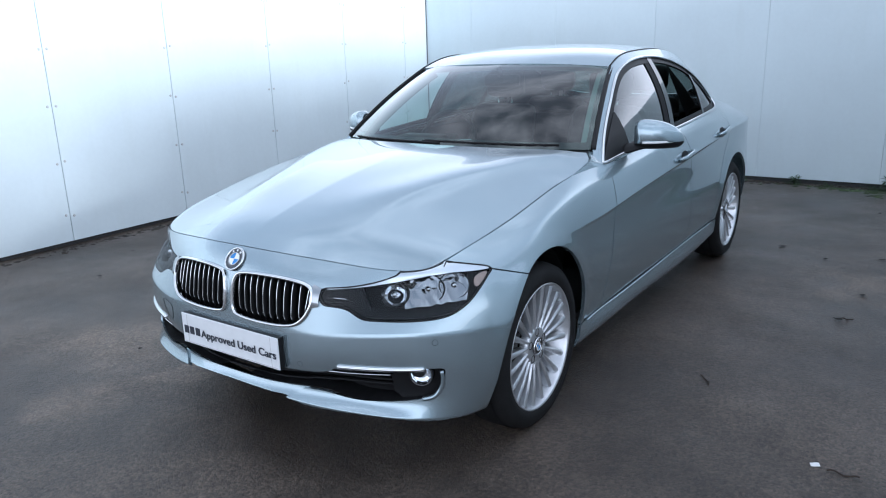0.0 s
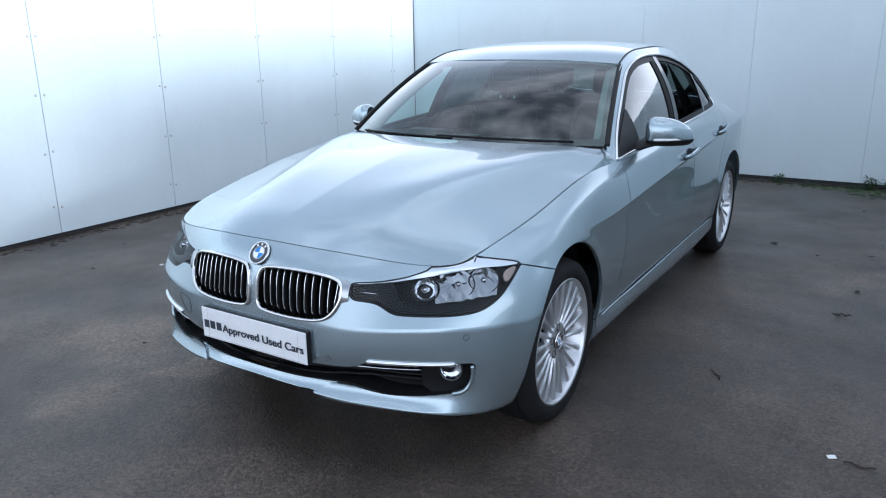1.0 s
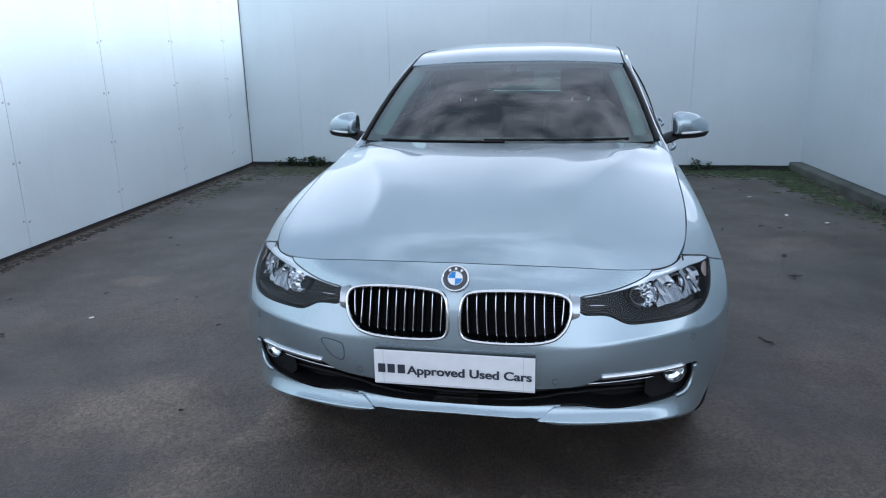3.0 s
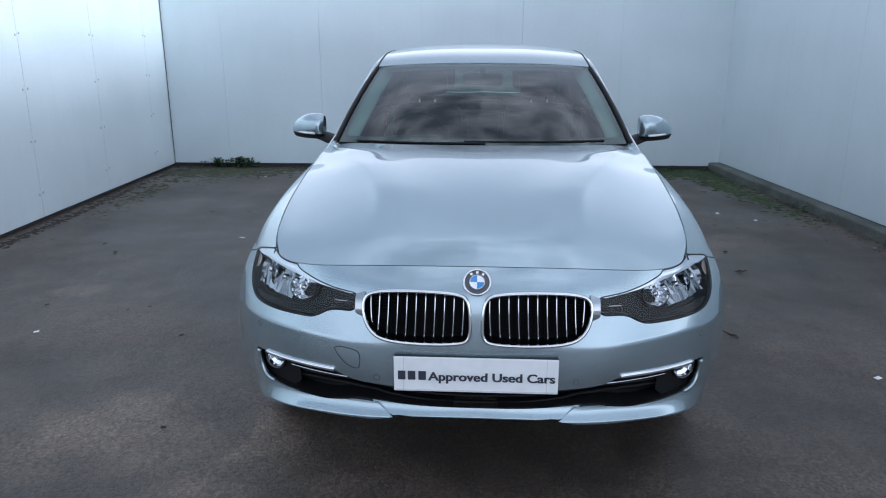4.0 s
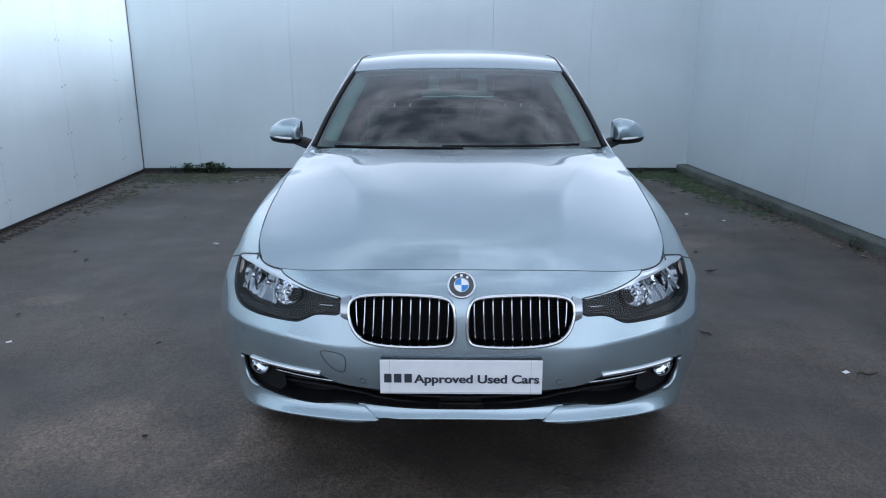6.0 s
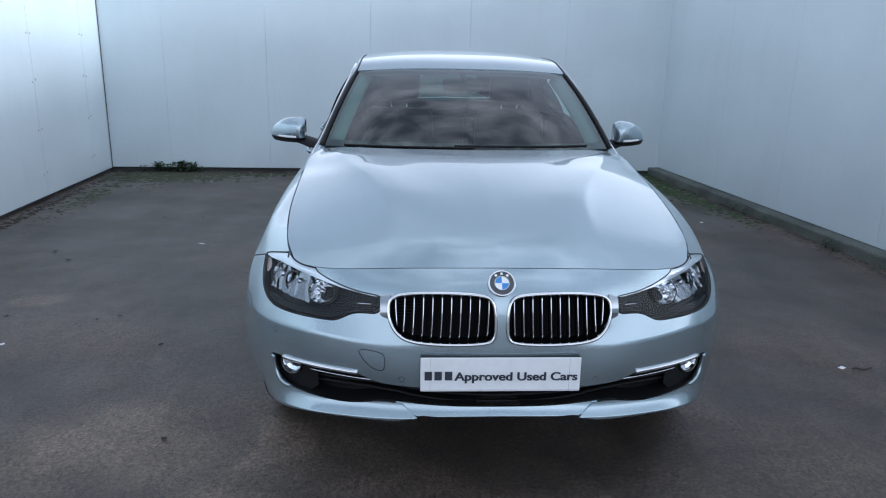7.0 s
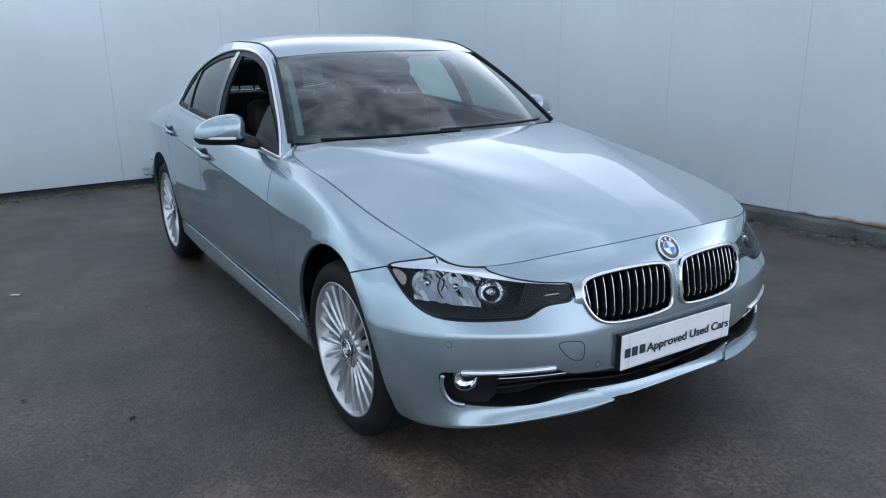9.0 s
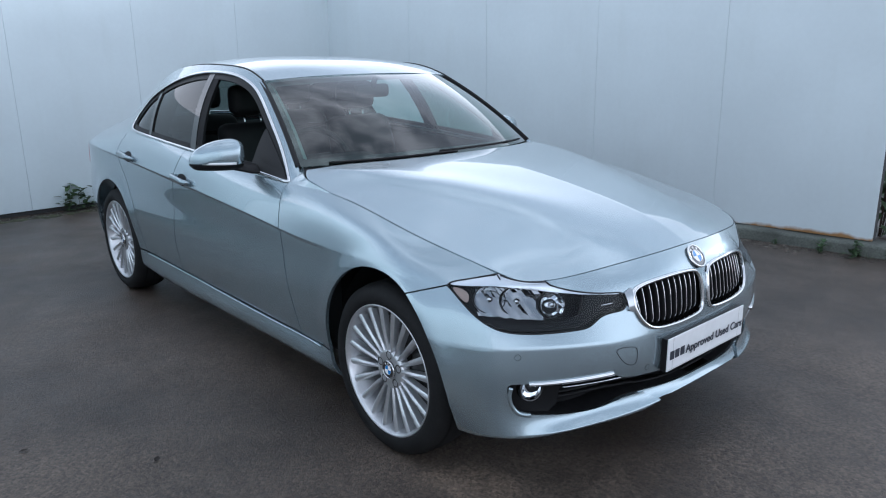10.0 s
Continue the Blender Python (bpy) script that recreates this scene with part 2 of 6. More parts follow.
class Sheet:
    """A surface as points and faces, which can be cut along a function's zero line."""

    def __init__(self, v, f):
        self.v, self.f = np.asarray(v, float), f

    @staticmethod
    def grid(g):
        rows, cols = g.shape[:2]
        f = [(r * cols + c, r * cols + c + 1, (r + 1) * cols + c + 1, (r + 1) * cols + c) for r in range(rows - 1) for c in range(cols - 1)]
        return Sheet(g.reshape(-1, 3), f)

    def cut(self, fn):
        """The part in which fn(points) is more than 0."""
        val = fn(self.v)
        pts, made, faces = list(self.v), {}, []
        for face in self.f:
            keep = [val[i] > 0 for i in face]
            if all(keep):
                faces.append(face)
            elif any(keep):
                out = []
                for k, i in enumerate(face):
                    j = face[(k + 1) % len(face)]
                    if keep[k]:
                        out.append(i)
                    if keep[k] != keep[(k + 1) % len(face)]:
                        key = (min(i, j), max(i, j))
                        if key not in made:
                            t = val[i] / (val[i] - val[j])
                            made[key] = len(pts)
                            pts.append(self.v[i] * (1 - t) + self.v[j] * t)
                        out.append(made[key])
                if len(out) > 2:
                    faces.append(tuple(out))
        used = sorted({i for f in faces for i in f})
        index = {i: k for k, i in enumerate(used)}
        return Sheet(np.array([pts[i] for i in used]).reshape(-1, 3), [tuple(index[i] for i in f) for f in faces])

    def xz(self, fn, offset=0.0):
        return self.cut(lambda p: fn(p[:, (0, 2)]) - offset)

    def yz(self, fn, offset=0.0):
        return self.cut(lambda p: fn(p[:, (1, 2)]) - offset)

    def normals(self):
        n = np.zeros_like(self.v)
        for f in self.f:
            a, b, c = self.v[f[0]], self.v[f[1]], self.v[f[2]]
            k = np.cross(b - a, c - a)
            if len(f) > 3:
                k = k + np.cross(c - a, self.v[f[3]] - a)
            for i in f:
                n[i] += k
        return n / np.maximum(np.linalg.norm(n, axis=1), 1e-12)[:, None]

    def moved(self, d):
        return Sheet(self.v + self.normals() * d, self.f)

    def shifted(self, x, y, z):
        return Sheet(self.v + np.array([x, y, z]), self.f)

    def mirror(self):
        return Sheet(self.v * [-1, 1, 1], [tuple(reversed(f)) for f in self.f])

    def flip(self):
        return Sheet(self.v, [tuple(reversed(f)) for f in self.f])

    def plus(self, *others):
        v, f = self.v, list(self.f)
        for o in others:
            f += [tuple(i + len(v) for i in face) for face in o.f]
            v = np.vstack([v, o.v])
        return Sheet(v, f)

    def both(self):
        """The half and its mirror, welded on the middle plane."""
        s = self.plus(self.mirror())
        seen, index = {}, []
        for k, p in enumerate(s.v):
            key = (round(p[1], 5), round(p[2], 5)) if abs(p[0]) < 1e-5 else k
            index.append(seen.setdefault(key, k))
        return Sheet(s.v, [tuple(index[i] for i in f) for f in s.f])

    def flange(self, depth):
        """The sheet with its open edges turned inwards by depth."""
        n, count = self.normals(), {}
        for f in self.f:
            for k, i in enumerate(f):
                j = f[(k + 1) % len(f)]
                count.setdefault((min(i, j), max(i, j)), []).append((i, j))
        v, faces = [*self.v], list(self.f)
        for e in count.values():
            if len(e) == 1:
                i, j = e[0]
                if abs(self.v[i][0]) < 1e-5 and abs(self.v[j][0]) < 1e-5:
                    continue
                k = len(v)
                v += [self.v[i], self.v[j], self.v[j] - n[j] * depth, self.v[i] - n[i] * depth]
                faces.append((k + 1, k, k + 3, k + 2))
        return Sheet(np.array(v), faces)


def mesh_of(name, verts, faces, mat, smooth=True):
    me = bpy.data.meshes.new(name)
    me.from_pydata([tuple(p) for p in verts], [], faces)
    me.validate()
    if smooth:
        me.polygons.foreach_set("use_smooth", [True] * len(me.polygons))
    me.materials.append(mat)
    return me


def part(name, shape, mat, parent, label="", smooth=True):
    """One mesh object under a thing or a part, from a Sheet or a bmesh."""
    if isinstance(shape, Sheet):
        me = mesh_of(name, shape.v, shape.f, mat, smooth)
    else:
        me = bpy.data.meshes.new(name)
        bmesh.ops.recalc_face_normals(shape, faces=shape.faces)
        shape.to_mesh(me)
        shape.free()
        if smooth:
            me.polygons.foreach_set("use_smooth", [True] * len(me.polygons))
            me.set_sharp_from_angle(angle=radians(38))
        me.materials.append(mat)
    ob = new(name, me)
    ob.parent = parent
    if label:
        tagged(ob, label)
    return ob


def box(x0, x1, y0, y1, z0, z1, bevel=0.0, seg=2):
    bm = bmesh.new()
    bmesh.ops.create_cube(bm, size=1.0, matrix=Matrix.Translation(((x0 + x1) / 2, (y0 + y1) / 2, (z0 + z1) / 2)) @ Matrix.Diagonal((x1 - x0, y1 - y0, z1 - z0, 1)))
    if bevel:
        bmesh.ops.bevel(bm, geom=bm.edges[:], offset=bevel, segments=seg, affect="EDGES", profile=0.5)
    return bm


def turned(profile, n=64, axis="x"):
    """A surface of revolution about x from (along, radius) pairs."""
    g = np.array([[(a, r * math.cos(2 * math.pi * k / n), r * math.sin(2 * math.pi * k / n)) for k in range(n + 1)] for a, r in profile])
    if axis == "y":
        g = g[:, :, (1, 0, 2)]
    if axis == "z":
        g = g[:, :, (1, 2, 0)]
    s = Sheet.grid(g)
    return s


def sweep(path, normals, profile, closed=False, cap=True):
    """A bar along a path; profile: (across, out) pairs, closed."""
    p, nn = np.asarray(path, float), np.asarray(normals, float)
    m, k = len(p), len(profile)
    rings = []
    for i in range(m):
        a, b = (p[i - 1], p[(i + 1) % m]) if closed else (p[max(i - 1, 0)], p[min(i + 1, m - 1)])
        t = (b - a) / max(np.linalg.norm(b - a), 1e-9)
        n = nn[i] - t * (nn[i] @ t)
        n /= max(np.linalg.norm(n), 1e-9)
        s = np.cross(t, n)
        rings.append([p[i] + s * x + n * y for x, y in profile])
    v = np.array(rings).reshape(-1, 3)
    f = []
    for i in range(m if closed else m - 1):
        j = (i + 1) % m
        for c in range(k):
            d = (c + 1) % k
            f.append((i * k + c, i * k + d, j * k + d, j * k + c))
    if cap and not closed:
        f += [tuple(range(k))[::-1], tuple((m - 1) * k + c for c in range(k))]
    return Sheet(v, f)


def round_profile(w, h, n=10):
    return [(w / 2 * math.cos(2 * math.pi * i / n), h / 2 * math.sin(2 * math.pi * i / n)) for i in range(n)]


def to_bm(sheet):
    bm = bmesh.new()
    vs = [bm.verts.new(p) for p in sheet.v]
    for f in sheet.f:
        if len(set(f)) > 2:
            try:
                bm.faces.new([vs[i] for i in f])
            except ValueError:
                pass
    bmesh.ops.remove_doubles(bm, verts=bm.verts, dist=1e-5)
    return bm


def empty(name, x=0, y=0, z=0, label="", category="", group=""):
    ob = new(name)
    ob.location = (x, y, z)
    return tagged(ob, label, category, group)

# ---- the yard: ground, hoarding walls, kerb ----
def asphalt():
    m = bpy.data.materials.new("damp_asphalt")
    m.use_nodes = True
    n, l = m.node_tree.nodes, m.node_tree.links
    b = n["Principled BSDF"]
    co = n.new("ShaderNodeTexCoord")

    def tex(size, detail=5.0, rough=0.55):
        t = n.new("ShaderNodeTexNoise")
        t.inputs["Scale"].default_value, t.inputs["Detail"].default_value, t.inputs["Roughness"].default_value = size, detail, rough
        l.new(co.outputs["Object"], t.inputs["Vector"])
        return t.outputs["Fac"]

    def ramp(src, p0, p1, c0, c1):
        r = n.new("ShaderNodeValToRGB")
        r.color_ramp.elements[0].position, r.color_ramp.elements[1].position = p0, p1
        r.color_ramp.elements[0].color, r.color_ramp.elements[1].color = (*c0, 1), (*c1, 1)
        l.new(src, r.inputs["Fac"])
        return r.outputs["Color"]

    def times(a, c):
        mx = n.new("ShaderNodeMix")
        mx.data_type, mx.blend_type = "RGBA", "MULTIPLY"
        mx.inputs[0].default_value = 1.0
        l.new(a, mx.inputs[6])
        l.new(c, mx.inputs[7])
        return mx.outputs[2]

    stones = n.new("ShaderNodeTexVoronoi")
    stones.inputs["Scale"].default_value, stones.inputs["Randomness"].default_value = 105.0, 1.0
    l.new(co.outputs["Object"], stones.inputs["Vector"])
    base = ramp(tex(1.15, 6, 0.6), 0.36, 0.66, (0.043, 0.034, 0.028), (0.099, 0.080, 0.066))
    mid = ramp(tex(5.0, 10, 0.7), 0.3, 0.7, (0.74, 0.73, 0.72), (1.22, 1.22, 1.21))
    fine = ramp(tex(55.0, 12, 0.84), 0.36, 0.70, (0.50, 0.50, 0.50), (1.75, 1.72, 1.68))
    stone = ramp(stones.outputs["Color"], 0.1, 0.95, (0.55, 0.55, 0.55), (1.55, 1.52, 1.47))
    # paler dried patches where water has drained away
    warp = n.new("ShaderNodeVectorMath")
    warp.operation = "MULTIPLY_ADD"
    warp.inputs[1].default_value = (0.55, 0.55, 0.0)
    wn_ = n.new("ShaderNodeTexNoise")
    wn_.inputs["Scale"].default_value, wn_.inputs["Detail"].default_value = 2.6, 7.0
    l.new(co.outputs["Object"], wn_.inputs["Vector"])
    l.new(wn_.outputs["Color"], warp.inputs[0])
    l.new(co.outputs["Object"], warp.inputs[2])
    dried = None
    for px, py, pr in ((-1.42, .40, .42), (-.98, -.10, .26), (-.80, .36, .20), (-2.5, 1.95, .16), (1.9, 3.2, .5)):
        gone = n.new("ShaderNodeVectorMath")
        gone.operation = "DISTANCE"
        gone.inputs[1].default_value = (px + .275, py + .275, 0)
        l.new(warp.outputs["Vector"], gone.inputs[0])
        spot = n.new("ShaderNodeMapRange")
        spot.interpolation_type = "SMOOTHSTEP"
        spot.inputs["From Min"].default_value, spot.inputs["From Max"].default_value = pr * .45, pr
        spot.inputs["To Min"].default_value, spot.inputs["To Max"].default_value = 1.0, 0.0
        l.new(gone.outputs["Value"], spot.inputs["Value"])
        if dried is None:
            dried = spot.outputs["Result"]
        else:
            mx = n.new("ShaderNodeMath")
            mx.operation = "MAXIMUM"
            l.new(dried, mx.inputs[0])
            l.new(spot.outputs["Result"], mx.inputs[1])
            dried = mx.outputs[0]
    dry = ramp(dried, 0.0, 1.0, (1.0, 1.0, 1.0), (1.75, 1.72, 1.65))
    b.inputs["Specular IOR Level"].default_value = 0.5
    l.new(times(times(times(times(base, mid), fine), stone), dry), b.inputs["Base Color"])
    wet = n.new("ShaderNodeMapRange")
    wet.inputs["From Min"].default_value, wet.inputs["From Max"].default_value = 0.35, 0.65
    wet.inputs["To Min"].default_value, wet.inputs["To Max"].default_value = 0.28, 0.50
    l.new(tex(1.3, 5), wet.inputs["Value"])
    l.new(wet.outputs["Result"], b.inputs["Roughness"])
    grit_h = n.new("ShaderNodeMath")
    grit_h.operation = "MULTIPLY_ADD"
    grit_h.inputs[1].default_value = -0.35
    l.new(stones.outputs["Distance"], grit_h.inputs[0])
    l.new(tex(60.0, 12, 0.86), grit_h.inputs[2])
    bp = n.new("ShaderNodeBump")
    bp.inputs["Strength"].default_value, bp.inputs["Distance"].default_value = 0.8, 0.006
    l.new(grit_h.outputs[0], bp.inputs["Height"])
    l.new(bp.outputs["Normal"], b.inputs["Normal"])
    return m


ASPHALT = asphalt()
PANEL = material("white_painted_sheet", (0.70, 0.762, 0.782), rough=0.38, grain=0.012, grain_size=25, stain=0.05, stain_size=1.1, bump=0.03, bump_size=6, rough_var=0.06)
# faint drips that run down the sheets
pn, pl = PANEL.node_tree.nodes, PANEL.node_tree.links
p_co, p_map, p_noise = pn.new("ShaderNodeTexCoord"), pn.new("ShaderNodeMapping"), pn.new("ShaderNodeTexNoise")
p_map.inputs["Scale"].default_value = (3.0, 3.0, 0.5)
p_noise.inputs["Scale"].default_value, p_noise.inputs["Detail"].default_value = 1.6, 6
p_ramp = pn.new("ShaderNodeValToRGB")
p_ramp.color_ramp.elements[0].position, p_ramp.color_ramp.elements[1].position = 0.24, 0.46
p_ramp.color_ramp.elements[0].color = (0.965, 0.965, 0.955, 1)
p_mix = pn.new("ShaderNodeMix")
p_mix.data_type, p_mix.blend_type = "RGBA", "MULTIPLY"
p_mix.inputs[0].default_value = 1.0
p_b = pn["Principled BSDF"]
pl.new(p_co.outputs["Object"], p_map.inputs["Vector"])
pl.new(p_map.outputs["Vector"], p_noise.inputs["Vector"])
pl.new(p_noise.outputs["Fac"], p_ramp.inputs["Fac"])
pl.new(p_b.inputs["Base Color"].links[0].from_socket, p_mix.inputs[6])
pl.new(p_ramp.outputs["Color"], p_mix.inputs[7])
pl.new(p_mix.outputs[2], p_b.inputs["Base Color"])
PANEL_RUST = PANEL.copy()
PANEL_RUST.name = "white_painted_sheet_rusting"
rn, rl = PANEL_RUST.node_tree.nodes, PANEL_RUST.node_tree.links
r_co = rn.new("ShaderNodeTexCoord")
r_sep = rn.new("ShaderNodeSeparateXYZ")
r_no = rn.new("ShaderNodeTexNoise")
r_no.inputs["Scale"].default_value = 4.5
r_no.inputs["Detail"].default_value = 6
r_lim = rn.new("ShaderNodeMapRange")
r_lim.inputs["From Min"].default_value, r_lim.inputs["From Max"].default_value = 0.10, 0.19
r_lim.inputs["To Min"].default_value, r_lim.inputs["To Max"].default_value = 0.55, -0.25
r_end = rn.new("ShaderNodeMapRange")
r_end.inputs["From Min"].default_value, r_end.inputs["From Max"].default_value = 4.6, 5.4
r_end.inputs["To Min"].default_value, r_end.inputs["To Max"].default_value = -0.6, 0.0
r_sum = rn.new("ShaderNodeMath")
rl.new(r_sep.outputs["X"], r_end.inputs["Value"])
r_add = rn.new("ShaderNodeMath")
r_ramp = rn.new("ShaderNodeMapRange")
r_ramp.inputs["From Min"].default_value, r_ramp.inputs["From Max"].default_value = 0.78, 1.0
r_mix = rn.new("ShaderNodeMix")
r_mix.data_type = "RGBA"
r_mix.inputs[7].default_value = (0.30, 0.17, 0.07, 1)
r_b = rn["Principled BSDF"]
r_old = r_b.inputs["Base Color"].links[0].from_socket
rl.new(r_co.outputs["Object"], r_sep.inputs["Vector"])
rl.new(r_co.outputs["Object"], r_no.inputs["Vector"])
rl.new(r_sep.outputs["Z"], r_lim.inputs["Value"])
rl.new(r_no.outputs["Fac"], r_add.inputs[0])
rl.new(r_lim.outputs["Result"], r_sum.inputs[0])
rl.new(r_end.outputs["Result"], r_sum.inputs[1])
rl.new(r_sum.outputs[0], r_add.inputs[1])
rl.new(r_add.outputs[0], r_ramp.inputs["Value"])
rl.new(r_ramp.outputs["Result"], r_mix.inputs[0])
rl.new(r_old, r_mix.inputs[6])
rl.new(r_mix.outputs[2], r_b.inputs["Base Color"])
def retone(mat, color):
    """The same sheet with another base colour."""
    for nd in mat.node_tree.nodes:
        if nd.type == "MIX" and not nd.inputs[6].is_linked:
            nd.inputs[6].default_value = (*color, 1)


# same sheet dimmed in its colour, so these walls render darker than the left
DIMMED_PANEL = PANEL.copy()
DIMMED_PANEL.name = "pale_blue_painted_sheet"
retone(DIMMED_PANEL, (0.605, 0.675, 0.703))
retone(PANEL_RUST, (0.605, 0.675, 0.703))
BACKING = material("dark_joint", (0.05, 0.05, 0.05), rough=0.9, grain=0.2)
SCREW = material("painted_screw", (0.50, 0.50, 0.49), rough=0.5, grain=0.1, grain_size=80)
CONCRETE = material("mossy_concrete", (0.105, 0.115, 0.10), rough=0.85, grain=0.25, grain_size=70, stain=0.35, stain_size=3.5, bump=0.5, bump_size=60)

ground_bm = bmesh.new()
bmesh.ops.create_grid(ground_bm, x_segments=40, y_segments=40, size=300)
ground = part("ground", ground_bm, ASPHALT, None, smooth=False)
tagged(ground, "dark grey damp asphalt yard with worn patches", "ground", kind="structure")

WALL_H = 2.44
screw_mesh = None


def hoarding(name, a, b, z0, joints, label, rows, high=WALL_H):
    """A wall of upright sheets from a to b (its face on the right of that line), with open joints and pairs of screws beside them."""
    global screw_mesh
    a, b = Vector((*a, 0)), Vector((*b, 0))
    d = (b - a)
    length = d.length
    ang = math.degrees(math.atan2(d.y, d.x))
    wall = part(name, box(0, length, 0.032, 0.11, 0.0 if z0 < 0.08 else z0, high - 0.01), BACKING, None, smooth=False)
    wall.matrix_world = pose(a.x, a.y, 0, 0, 0, ang)
    tagged(wall, label, "wall", kind="structure")
    stops = [0.0, *joints, length]
    for i, (s, e) in enumerate(zip(stops[:-1], stops[1:])):
        gap = 0.003 if name == "wall_left" else 0.0007
        bm = box(s + gap, e - gap, 0.0, 0.03, z0, high, bevel=0.0015, seg=1)
        part("panel", bm, PANEL_RUST if name == "wall_right" else PANEL if name == "wall_left" else DIMMED_PANEL, wall, smooth=False)
    if screw_mesh is None:
        s = turned([(0.0, 0.011), (0.003, 0.010), (0.005, 0.006), (0.0055, 0.0)], 10, "y")
        s.v[:, 1] *= -1
        screw_mesh = mesh_of("screw", s.v, s.f, SCREW)
    for j in joints:
        for z in rows:
            for side in (-0.03, 0.03):
                sc = new("screw", screw_mesh)
                sc.parent = wall
                sc.location = (j + side + random.uniform(-0.006, 0.006), 0.0, z + random.uniform(-0.012, 0.012))
    return wall


LEFT_A, CORNER_A, CORNER_B, RIGHT_END = (-3.64, -1.6), (-3.79, 6.58), (2.80, 6.68), (3.48, 0.58)
hoarding("wall_left", LEFT_A, CORNER_A, 0.035, [0.75, 1.9, 3.03, 4.14, 5.34, 6.52, 7.68], "white painted sheet hoarding with screwed upright joints", (0.24, 0.67, 1.11, 1.54, 1.97, 2.3))
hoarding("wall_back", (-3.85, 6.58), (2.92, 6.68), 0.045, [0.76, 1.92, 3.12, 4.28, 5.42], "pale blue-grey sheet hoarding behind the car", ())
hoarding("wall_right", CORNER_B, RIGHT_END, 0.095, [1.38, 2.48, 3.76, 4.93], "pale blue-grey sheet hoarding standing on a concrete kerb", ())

def kerb(a, b):
    a, b = Vector((*a, 0)), Vector((*b, 0))
    d = b - a
    bm = box(-0.05, d.length, -0.11, 0.12, -0.03, 0.09, bevel=0.018, seg=2)
    bmesh.ops.subdivide_edges(bm, edges=[e for e in bm.edges if e.calc_length() > 1], cuts=60)
    for v in bm.verts:
        k = noise.noise(Vector((v.co.x * 3, v.co.y * 9, v.co.z * 9)))
        v.co.y += 0.012 * k
        v.co.z += 0.008 * noise.noise(Vector((v.co.x * 2.2, 5, v.co.z))) if v.co.z > 0.05 else 0
    ob = part("kerb", bm, CONCRETE, None, smooth=False)
    ob.matrix_world = pose(a.x, a.y, 0, 0, 0, math.degrees(math.atan2(d.y, d.x)))
    tagged(ob, "weathered mossy concrete kerb under the sheet wall", "kerb", kind="structure")

kerb(CORNER_B, (3.60, -0.5))
corner_strip = part("corner_trim", box(-3.782, -3.778, 6.566, 6.574, 0.01, WALL_H - .01), BACKING, None, smooth=False)
tagged(corner_strip, "dark open joint in the yard's corner", "trim", kind="structure")
# unseen added sheets that close the yard's open side and block the low sun
hoarding("wall_side", (12.0, 5.0), (11.9, -13.0), 0.03, [1.2 * k for k in range(1, 15)], "plain grey sheet hoarding added out of view to block the low sun", (), 3.4)

# ---- the car: half of the body as lofted rows, front at y = 0, its left side at +x ----
car = empty("car", label="silver-blue metallic four-door saloon car parked on the asphalt", category="car")

